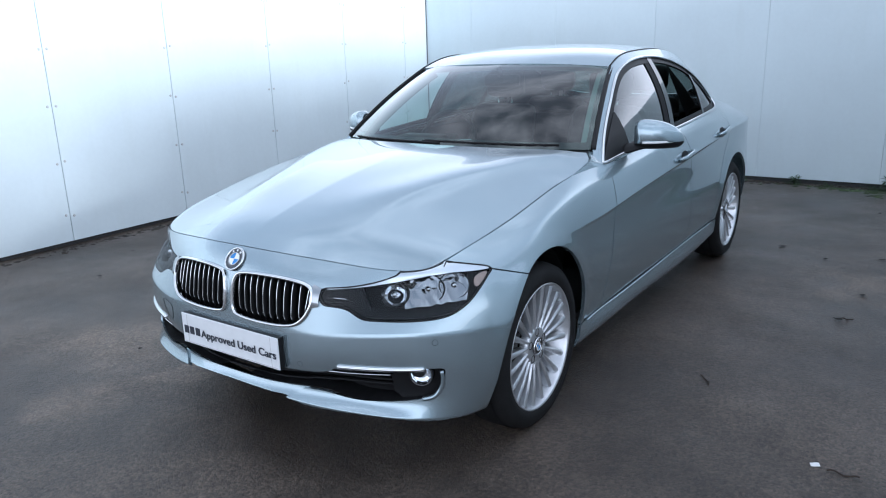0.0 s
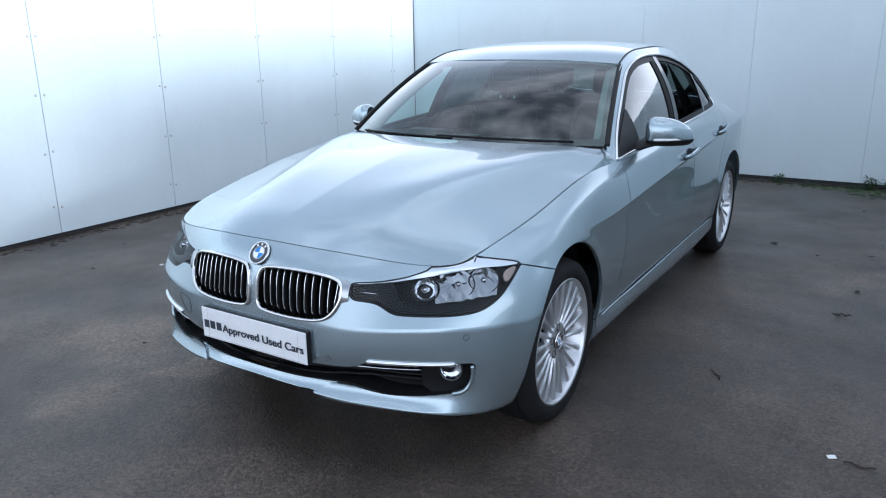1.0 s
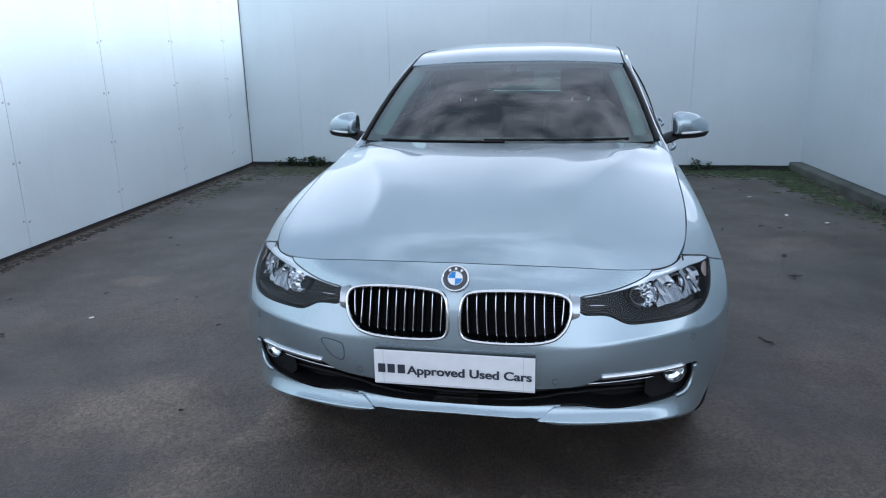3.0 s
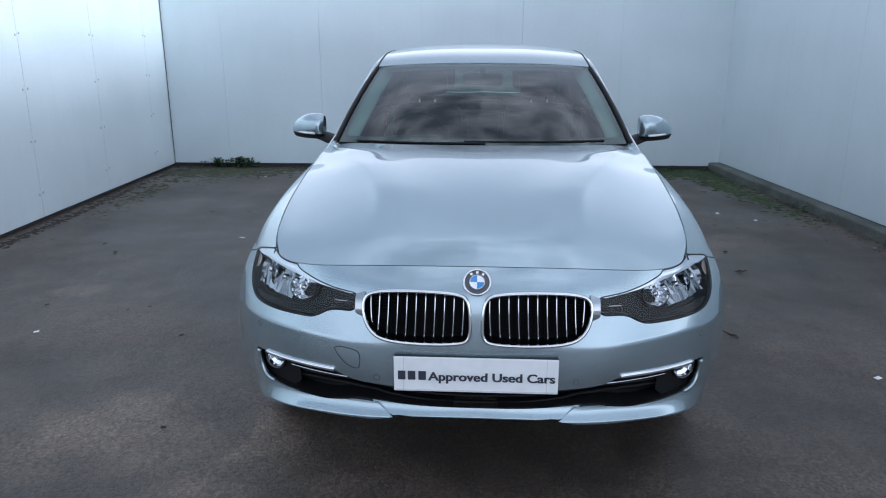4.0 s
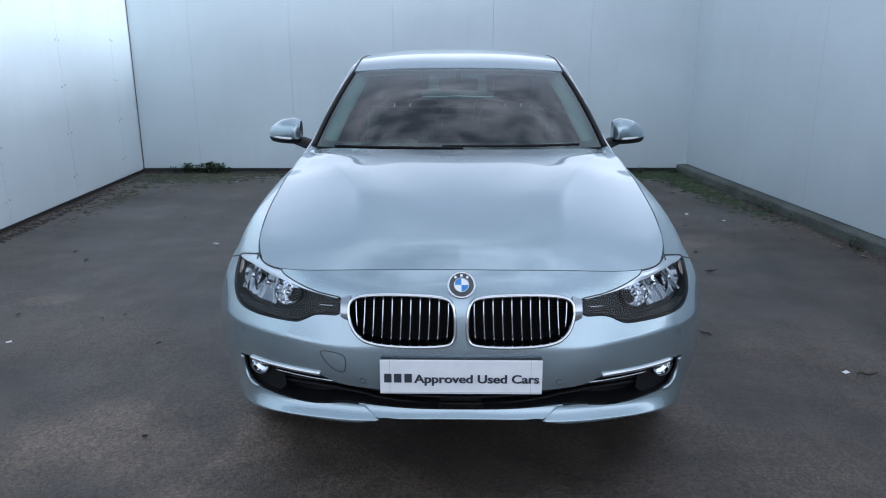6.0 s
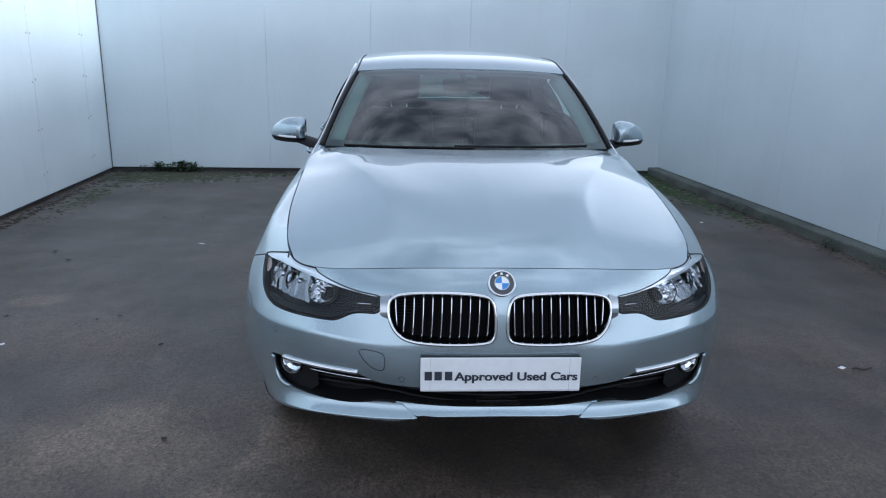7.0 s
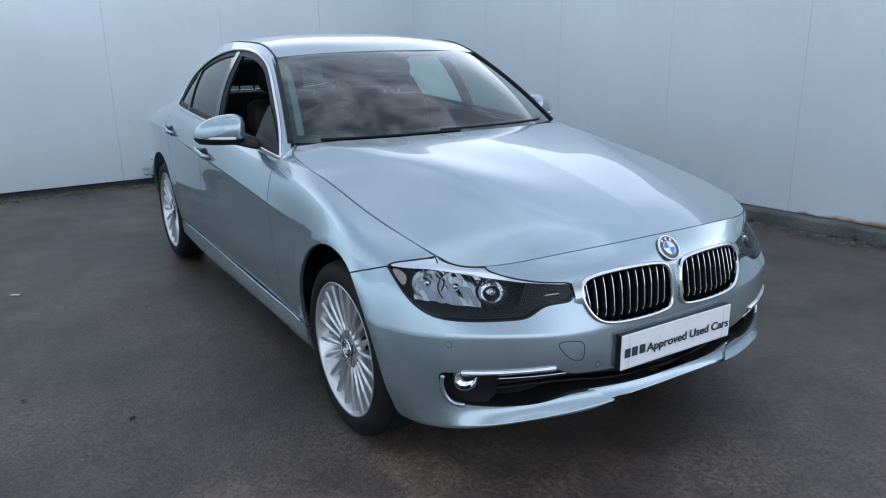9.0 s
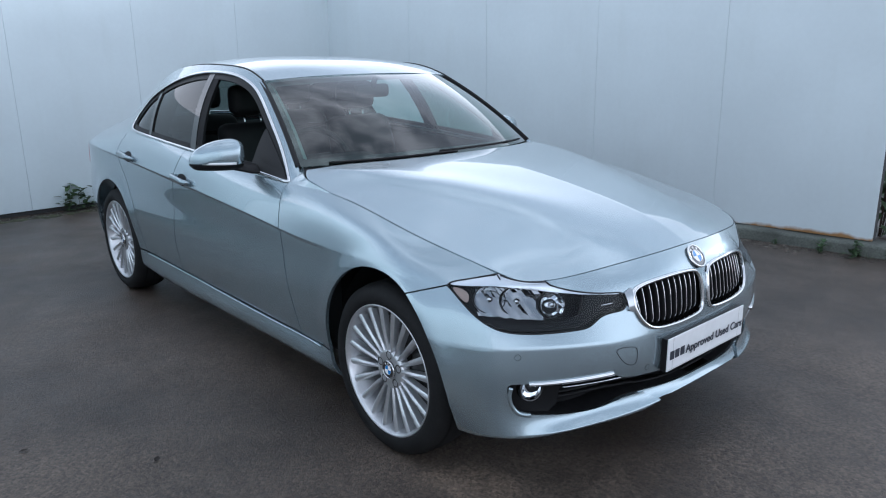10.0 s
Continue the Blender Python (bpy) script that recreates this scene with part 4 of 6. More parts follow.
q_line = beside([(2.995, .9), (3.21, 1.45)])
pillar_q = GREEN.yz(seal_f, .004).cut(lambda p: .016 - np.abs(q_line(p[:, (1, 2)]))).moved(-.004)
pane_f = GREEN.yz(seal_f, .018).yz(b_line, .05).moved(-.012)
pane_r = GREEN.yz(seal_f, .018).yz(lambda p: -b_line(p), .05).yz(q_line, .014).moved(-.012)
pane_q = GREEN.yz(seal_f, .018).yz(lambda p: -q_line(p), .014).moved(-.012)
for m in (False, True):
    def sd(s):
        return s.mirror() if m else s
    part("window_trim", sd(chrome_dlo), CHROME, car, "bright trim round the side windows")
    part("window_seal", sd(seal.flange(.01)), BLACK, car)
    part("pillar_cover", sd(pillar_b.flange(.01)), GLOSS_BLACK, car, "gloss black middle pillar cover")
    part("pillar_seal", sd(pillar_seal.flange(.012)), MESH_BLACK, car)
    part("pillar_cover", sd(pillar_q.flange(.01)), GLOSS_BLACK, car)
    for key, pane in (("f", pane_f), ("r", pane_r), ("q", pane_q)):
        if (m and key == "f") or (not m and key == "r"):
            continue                      # these two windows are wound down
        p = part("window_pane", sd(pane), SIDE_GLASS if key == "f" else PRIVACY_GLASS, car, "" if key == "f" else "dark tinted pane")
        p.visible_shadow = False

# black windscreen border, cowl and wipers
def ring(sheet_g, w_side, w_top, w_low):
    n_v, n_u = sheet_g.shape[:2]
    lo_e, hi_e, si_e = sheet_g[0], sheet_g[-1], sheet_g[:, -1]
    def f(p):
        d_s = np.min(np.linalg.norm(p[:, None] - si_e[None, ::2], axis=2), axis=1) - w_side
        d_t = np.min(np.linalg.norm(p[:, None] - hi_e[None], axis=2), axis=1) - w_top
        d_l = np.min(np.linalg.norm(p[:, None] - lo_e[None], axis=2), axis=1) - w_low
        return -np.minimum(np.minimum(d_s, d_t), d_l)
    return f


part("windscreen_border", WS.cut(ring(ws, .032, .022, .045)).both().moved(-.003), GLOSS_BLACK, car)
edge_n = [np.array((.55, -.6, .55))] * len(ws_side)
for sx in (1, -1):
    gasket = sweep(ws_side + np.array((.006, 0, .003)), edge_n, [(-.012, -.008), (.012, -.008), (.010, .006), (-.010, .006)])
    part("windscreen_seal", gasket if sx > 0 else gasket.mirror(), BLACK, car)
cowl = np.array([curve([(x, y - .075, z + .0) for x, y, z in WS_LOW], 30), curve([(x, y + .01, z - .004) for x, y, z in WS_LOW], 30)])
cowl[0, :, 2] -= .035
cowl[:, 0, 0] = 0
part("cowl", Sheet.grid(cowl).both(), BLACK, car, "black plastic cowl below the windscreen")
for x0, x1, yy in ((-.62, .02, 0), (-.08, .60, .012)):
    xs = np.linspace(x0, x1, 24)
    wl_c = curve(WS_LOW, 60)
    pts = []
    for x in xs:
        k = np.argmin(np.abs(wl_c[:, 0] - abs(x)))
        pts.append((x, wl_c[k, 1] + .006 + yy, wl_c[k, 2] + .010 + .6 * yy))
    part("wiper", sweep(pts, [(0, -.5, .86)] * 24, round_profile(.010, .010, 8)), BLACK, car, "black wiper blade resting on the windscreen")

# underside and wheel wells
part("underbody", box(-.70, .70, 1.22, 3.15, .195, .215), BLACK, car, smooth=False)
part("firewall", box(-.72, .72, 1.20, 1.28, .215, .93), BLACK, car, smooth=False)
part("bulkhead", box(-.60, .60, .32, .38, .215, .70), BLACK, car, smooth=False)
for sx in (1, -1):
    for c in (FRONT_WHEEL, REAR_WHEEL):
        arc = [(c[0] + (ARCH_R - .004) * math.cos(a), c[1] + (ARCH_R + .012) * math.sin(a)) for a in np.linspace(-.16, math.pi + .16, 40)]
        g = np.array([[(x * sx, y, z) for y, z in arc] for x in (.50, .80)])
        s = Sheet.grid(g)
        inner = Sheet(np.array([(.50 * sx, y, z) for y, z in arc]), [tuple(range(40))])
        part("wheel_well", s.plus(inner), BLACK, car, smooth=False)

# ---- nose: grilles, lamps, intakes, plate, badge ----
def outline3(poly, out=0.0, flip=False):
    pts = [front(-x if flip else x, z, out) for x, z in poly]
    return np.array([p for p, _ in pts]), np.array([n for _, n in pts])


for sx in (1, -1):
    grille = part("grille", nose.xz(kidney_f, -.004).shifted(0, .062, 0) if sx > 0 else nose.xz(kidney_f, -.004).shifted(0, .062, 0).mirror(), MESH_BLACK, car, "kidney grille with upright bars")
    k_out = soft(KIDNEY, 1)
    p, n = outline3(k_out, .0)
    p[:, 1] -= .004
    n = n * .3 + np.array((0, -1, 0.1))
    prof = [(-.006, -.02), (.006, -.02), (.0062, .003), (.0038, .0085), (-.0012, .0095), (-.0055, .004)]
    rim = sweep(p, n, prof, True)
    part("grille_surround", rim if sx > 0 else rim.mirror(), CHROME, grille, "polished chrome grille surround")
    wall_in = np.array([p, p + np.array((0, .07, 0))])
    shell = Sheet.grid(np.concatenate([wall_in, wall_in[:, :1]], axis=1))
    part("grille_shell", shell if sx > 0 else shell.mirror(), MESH_BLACK, grille, smooth=False)
    for i in range(11):
        xb = .041 + i * .0303
        zs = np.linspace(.545, .735, 120)
        ok = kidney_f(np.stack([np.full(120, xb), zs], 1)) > .006
        if ok.sum() < 5:
            continue
        z0, z1 = zs[ok][0], zs[ok][-1]
        pts, nn = [], []
        for t in np.linspace(0, 1, 12):
            z = z0 + (z1 - z0) * t
            lean = .006 * (1 - t) ** 2 * (1 if i < 10 else -1)
            q, _ = front(xb + lean, z)
            pts.append((q[0], q[1] + .013 + .012 * (1 - smooth01(t / .15)) , q[2]))
            nn.append((0, -1, .15))
        bar = sweep(pts, nn, [(-.0036, -.030), (.0036, -.030), (.0036, .004), (.0018, .0075), (-.0018, .0075), (-.0036, .004)])
        part("grille_bar", bar if sx > 0 else bar.mirror(), BLACK, grille)
        pts2 = [(a, b - .0068, c) for a, b, c in pts]
        edge = sweep(pts2, nn, [(-.0019, 0), (.0019, 0), (.0013, .0016), (-.0013, .0016)])
        part("bar_edge", edge if sx > 0 else edge.mirror(), CHROME, grille, "chrome front edge of a bar")
    rad = box(.03 * sx if sx > 0 else -.35, .35 if sx > 0 else -.03, .125, .135, .55, .72)
    part("radiator", rad, MESH_BLACK, grille, smooth=False)
    for z in np.arange(.562, .71, .011):
        part("radiator_fin", box(.04 if sx > 0 else -.345, .345 if sx > 0 else -.04, .108, .114, z, z + .0035), BLACK, grille, smooth=False)
    # bright wedge between grille and headlamp
    wedge = nose.xz(inside([(.362, .704), (.394, .691), (.394, .634), (.362, .624)]), 0).moved(.003)
    wedge.v[:, 1] -= .010 * np.cos(np.clip((wedge.v[:, 2] - .662) / .045, -1, 1) * 1.5)
    part("nose_wedge", (wedge if sx > 0 else wedge.mirror()).flange(.012), DARK_CHROME, car, "bright wedge beside the grille")

# headlamps
for sx in (1, -1):
    def sd(s):
        return s if sx > 0 else s.mirror()
    lamp_patch = nose.cut(lambda p: lamp_f(corner(p)) - .0012)
    back = lamp_patch.shifted(-.015, .078, 0)
    top_w = TOP_LINE[TOP_LINE[:, 1] < .7]
    ol = [round_nose(a, min(b, np.interp(a, top_w[:, 0] + top_w[:, 1], top_w[:, 2]) - .007), -.002)[0] for a, b in LAMP]
    ol.append(ol[0])
    shell = Sheet.grid(np.array([ol, np.array(ol) + np.array((-.015, .08, 0))]))
    lamp = part("headlamp", sd(back.plus(shell)), LAMP_GREY, car, "clear headlamp with chrome reflectors in a dark housing")
    lens = part("lens", sd(lamp_patch.moved(.0015)), LENS, lamp, "clear lens")
    lens.visible_shadow = False
    rim_line = soft(LAMP, 1)[::2]
    at_bonnet = (rim_line[:, 0] > .86) & (rim_line[:, 0] < 1.07) & (rim_line[:, 1] > .73)
    rim_line = np.roll(rim_line, -int(np.nonzero(at_bonnet)[0][-1]) - 1, axis=0)[:int((~at_bonnet).sum())]
    gk = [round_nose(a, b) for a, b in rim_line]
    p, n = [a for a, _ in gk], [b for _, b in gk]
    gask = sweep(p, n, [(-.002, -.012), (.002, -.012), (.002, .0005), (-.002, .0005)])
    part("lamp_gasket", sd(gask), BLACK, lamp)
    # black strip that draws the shaded gap between bonnet and lamp
    seam = np.array([p for p in TOP_LINE if p[1] < .5 and .850 < p[0] + p[1] < 1.072])
    strip = sweep(seam, [np.array((.35, -.45, .82))] * len(seam), [(-.0028, -.010), (.0028, -.010), (.0022, -.0012), (-.0022, -.0012)])
    part("bonnet_seal", sd(strip), BLACK, lamp)
    # silver brow along the lens's upper edge
    brow_f = beside([(.50, .686), (.57, .690), (.70, .699), (.83, .713), (.99, .731), (1.10, .735), (1.20, .730), (1.284, .7285), (1.34, .732)])
    brow = nose.cut(lambda p: np.minimum(lamp_f(corner(p)) - .003, brow_f(corner(p)))).shifted(-.001, .004, 0)
    part("lamp_brow", sd(brow.flange(.003)), BROW, lamp, "silver brow strip")
    inner_f = inside([(.45, .70), (.66, .70), (.70, .60), (.45, .60)])
    inner = nose.cut(lambda p: np.minimum(lamp_f(corner(p)) - .003, inner_f(corner(p)))).shifted(0, .016, 0)
    part("lamp_bezel", sd(inner.flange(.02)), LAMP_GREY, lamp)
    low_f = beside([(1.30, .652), (1.15, .632), (1.0, .619), (.80, .618), (.71, .632), (.48, .67)])
    lower = nose.cut(lambda p: np.minimum(lamp_f(corner(p)) - .003, low_f(corner(p)))).shifted(-.004, .014, .002)
    part("lamp_bezel", sd(lower.flange(.03)), LAMP_GREY, lamp)
    acc = [front(x, .664 - (x - .42) * .05, -.010) for x in np.linspace(.43, .475, 6)]
    part("lamp_accent", sd(sweep([q for q, _ in acc], [k for _, k in acc], round_profile(.004, .004, 6))), CHROME, lamp)
    for wx, cz, r, turn_, back in ((.800, .664, .048, 14, .040), (.955, .677, .055, 26, .046), (1.085, .685, .050, 40, .042)):
        q, k = round_nose(wx, cz)
        aim = Matrix.Translation(Vector(q) + Vector((-.012, back, 0))) @ pose(0, 0, 0, -20, 0, turn_)
        bowl = turned([(-.006, r), (.0, r * .97), (.014, r * .88), (.028, r * .66), (.036, r * .36), (.038, 0.0)], 14, "y")
        bowl.v = np.array([aim @ Vector((v[0], v[1], v[2] * .88)) for v in bowl.v])
        part("reflector", sd(bowl.flip()), REFLECTOR, lamp, "chrome reflector bowl", smooth=False)
        rim_r = turned([(-.006, r * .99), (-.009, r * 1.02), (-.006, r * 1.05), (.02, r * 1.05)], 40, "y")
        rim_r.v = np.array([aim @ Vector((v[0], v[1], v[2] * .88)) for v in rim_r.v])
        part("reflector_rim", sd(rim_r), LAMP_GREY, lamp)
        bulb = turned([(.035, .011), (.0, .011), (-.008, .009), (-.011, 0)], 16, "y")
        bulb.v = np.array([aim @ Vector(v) for v in bulb.v])
        part("bulb_cap", sd(bulb), CHROME, lamp)
    # faceted chrome behind the two outer bowls, leaning back
    r_f = random.Random(7)
    cells = []
    for iz in range(5):
        row = []
        for iw in range(13):
            wq, zq = .850 + .300 * iw / 12, .626 + .094 * iz / 4 + .016 * iw / 12
            q, k = round_nose(wq, zq)
            row.append(q + np.array((-.014, .034 + .022 * iz / 4 + r_f.uniform(-.006, .006), r_f.uniform(-.003, .003))))
        cells.append(row)
    part("reflector_panel", sd(Sheet.grid(np.array(cells)).flip()), FACETS, lamp, "faceted chrome reflector", smooth=False)
    mark_f = inside(soft([(1.195, .712), (1.285, .724), (1.25, .697), (1.20, .672)], 2))
    mark = nose.cut(lambda p: mark_f(corner(p))).shifted(-.006, .018, 0)
    part("side_marker", sd(mark), AMBER, lamp, "amber side marker")

# lower intakes, fog lamps and their trim
part("intake_back", nose.xz(intake_f, -.01).shifted(0, .10, 0).both(), MESH_BLACK, car, "dark lower air intake")
ip, _n = outline3(INTAKE[INTAKE[:, 0] > .0], 0)
shell = np.array([ip + np.array((0, .008, 0)), ip + np.array((-.01, .11, 0))])
part("intake_shell", Sheet.grid(shell).plus(Sheet.grid(shell).mirror()), BLACK, car, smooth=False)
for z in (.345, .362, .379):
    pts = [front(x, z, -.045) for x in np.linspace(-.74, .74, 60)]
    part("intake_slat", sweep([p for p, _ in pts], [n for _, n in pts], [(-.003, -.02), (.003, -.02), (.003, 0), (-.003, 0)]), BLACK, car)
for sx in (1, -1):
    def sd(s):
        return s if sx > 0 else s.mirror()
    fog = part("fog_lamp", sd(Sheet(np.array([Matrix.Translation(Vector(front(.722, .403, -.020)[0])) @ pose(0, 0, 0, 0, 0, 22) @ Vector(v) for v in turned([(-.005, .0), (-.004, .026), (0, .034), (.01, .036)], 32, "y").v]),
                                  turned([(-.005, .0), (-.004, .026), (0, .034), (.01, .036)], 32, "y").f)), LENS, car, "round clear fog lamp")
    m = Matrix.Translation(Vector(front(.722, .403, -.020)[0])) @ pose(0, 0, 0, 0, 0, 22)
    bowl = turned([(.0, .035), (.008, .031), (.014, .019), (.016, 0)], 12, "y")
    bowl.v = np.array([m @ Vector(v) for v in bowl.v])
    part("fog_reflector", sd(bowl.flip()), REFLECTOR, fog, smooth=False)
    ringf = turned([(.02, .044), (-.004, .042), (-.005, .039), (.0, .035), (.012, .035)], 32, "y")
    ringf.v = np.array([m @ Vector(v) for v in ringf.v])
    part("fog_bezel", sd(ringf), GLOSS_BLACK, fog)
    pocket = nose.xz(inside(soft([(.62, .43), (.79, .44), (.765, .31), (.62, .30)], 1))).shifted(-.005, .035, 0)
    part("fog_pocket", sd(pocket), BLACK, fog)
    bl = [front(x, z, .001) for x, z in zip(np.linspace(.470, .735, 30), np.linspace(.437, .436, 30))]
    part("fog_trim", sd(sweep([p for p, _ in bl], [n for _, n in bl], [(-.0075, -.01), (.0075, -.01), (.0065, .006), (0, .010), (-.0065, .006)])), CHROME, car, "chrome blade above the fog lamp")
    bl = [front(x, z, -.004) for x, z in zip(np.linspace(.428, .636, 20), np.linspace(.411, .414, 20))]
    part("fog_trim", sd(sweep([p for p, _ in bl], [n for _, n in bl], round_profile(.006, .012, 8))), SATIN, car, "thin bright strip in the intake")
    edge = [front(x, z, .002) for x, z in curve([(.778, .424), (.779, .40), (.768, .352), (.750, .328), (.72, .320)], 20)]
    part("intake_edge", sd(sweep([p for p, _ in edge], [n for _, n in edge], [(-.007, -.012), (.007, -.012), (.006, .003), (-.006, .003)])), PAINT, car)
    for x, z in ((.324, .425), (.764, .528)):
        q, k = front(x, z)
        disc = turned([(-.0004, 0), (-.0004, .0092)], 24, "y")
        mm = Vector((0, -1, 0)).rotation_difference(Vector(k)).to_matrix().to_4x4()
        disc.v = np.array([Matrix.Translation(Vector(q)) @ mm @ Vector(v) for v in disc.v])
        part("parking_sensor", sd(disc), PAINT, car, "small round parking sensor", smooth=False)
        ro = turned([(-.0004, .0092), (-.0004, .0106)], 24, "y")
        ro.v = np.array([Matrix.Translation(Vector(q)) @ mm @ Vector(v) for v in ro.v])
        part("sensor_gap", sd(ro), BLACK, car)
# tow-eye cover on the right
tow = soft([(-.472, .524), (-.392, .518), (-.378, .500), (-.380, .458), (-.395, .450), (-.428, .462), (-.455, .492)], 2)
tp = [front(x, z, .0006) for x, z in tow]
part("tow_eye_cover", sweep([p for p, _ in tp], [n for _, n in tp], round_profile(.0022, .0012, 6), True), BLACK, car, "outline of the tow-eye cover")
under = np.array([curve([(0, .04, .298), (.2, .05, .296), (.4, .11, .268), (.58, .18, .252), (.70, .25, .238), (.76, .34, .222)], 40), curve([(0, .22, .205), (.2, .22, .205), (.4, .25, .20), (.58, .28, .20), (.66, .33, .20), (.74, .42, .20)], 40)])
under[:, 0, 0] = 0
part("undertray", Sheet.grid(under).flip().both(), BLACK, car, smooth=False)

# show plate with its wording
plate = part("number_plate", box(-.2625, .2625, -.006, -.001, .399, .518, bevel=.002), PLATE_WHITE, car, "white show plate with dark lettering", smooth=False)
part("plate_backing", box(-.262, .262, -.001, .022, .396, .516, bevel=.002), BLACK, plate, smooth=False)
def lettering(text, x0, x1, z0, parent, y, height):
    cu = bpy.data.curves.new("lettering", "FONT")
    cu.body, cu.size, cu.extrude, cu.offset = text, 1.0, .0, .02
    tmp = bpy.data.objects.new("tmp", cu)
    me = bpy.data.meshes.new_from_object(tmp)
    bpy.data.objects.remove(tmp)
    co = np.array([v.co[:] for v in me.vertices])
    lo, hi = co.min(0), co.max(0)
    sc = (x1 - x0) / (hi[0] - lo[0])
    cap = height / .729
    for v in me.vertices:
        v.co = (x0 + (v.co.x - lo[0]) * sc, y, z0 + v.co.y * cap)
    bold = bmesh.new()
    for dx, dy in ((-.0007, 0), (.0007, -.0002)):
        bold.from_mesh(me)
        bmesh.ops.translate(bold, verts=bold.verts[-len(me.vertices):], vec=(dx, dy, 0))
    bold.to_mesh(me)
    bold.free()
    me.materials.append(INK)
    ob = new("lettering", me)
    ob.parent = parent
    return ob
lettering("Approved Used Cars", -.152, .252, .4395, plate, -.0085, .030)
for x in (-.249, -.217, -.183):
    part("letter_bar", box(x, x + .024, -.0085, -.0065, .440, .470), INK, plate, smooth=False)
for x in (-.231, .2255):
    part("plate_crease", box(x - .0006, x + .0006, -.0066, -.005, .40, .517), SCREW, plate, smooth=False)
part("plate_frame_line", box(-.258, .258, -.0066, -.005, .4035, .4048), SCREW, plate, smooth=False)

# roundel
def roundel(name, m, r, parent, deep=.006):
    """A round emblem: dark ring, bright rims and four coloured quarters; its face looks along local -y."""
    def disc(prof, n=40):
        s = turned(prof, n, "y")
        s.v = np.array([m @ Vector(v) for v in s.v])
        return s
    b = part(name, disc([(deep, r), (-.001, r), (-.003, r * .96), (-.002, r * .9), (-.002, r * .56), (-.003, r * .52)]), EMBLEM_RING, parent, "round emblem with blue and white quarters")
    for k in range(4):
        pts = [(0, -.0025, 0)] + [(r * .52 * math.cos(a), -.0022, r * .52 * math.sin(a)) for a in np.linspace(k * math.pi / 2, (k + 1) * math.pi / 2, 12)]
        part("emblem_quarter", Sheet(np.array([m @ Vector(p) for p in pts]), [tuple(range(13))]), BLUE if k % 2 else WHITE, b, smooth=False)
    for rr, w in ((r * .97, r * .085), (r * .54, r * .04)):
        part("emblem_rim", disc([(0, rr + w), (-.0035, rr + w * .6), (-.0042, rr), (-.0035, rr - w * .6), (0, rr - w)]), CHROME, b)
    for k in (-1, 0, 1):
        a = math.pi / 2 - .62 * k
        blk = [(r * q * math.cos(a + d), -.0026, r * q * math.sin(a + d)) for q, d in ((.66, -.13), (.84, -.11), (.84, .11), (.66, .13))]
        part("emblem_mark", Sheet(np.array([m @ Vector(p) for p in blk]), [(0, 1, 2, 3)]), WHITE, b, smooth=False)
    return b


q, k = front(0, .747, .004)
roundel("emblem", Matrix.Translation(Vector(q)) @ Vector((0, -1, 0)).rotation_difference(Vector((0, -.79, .61))).to_matrix().to_4x4(), .0435, car)

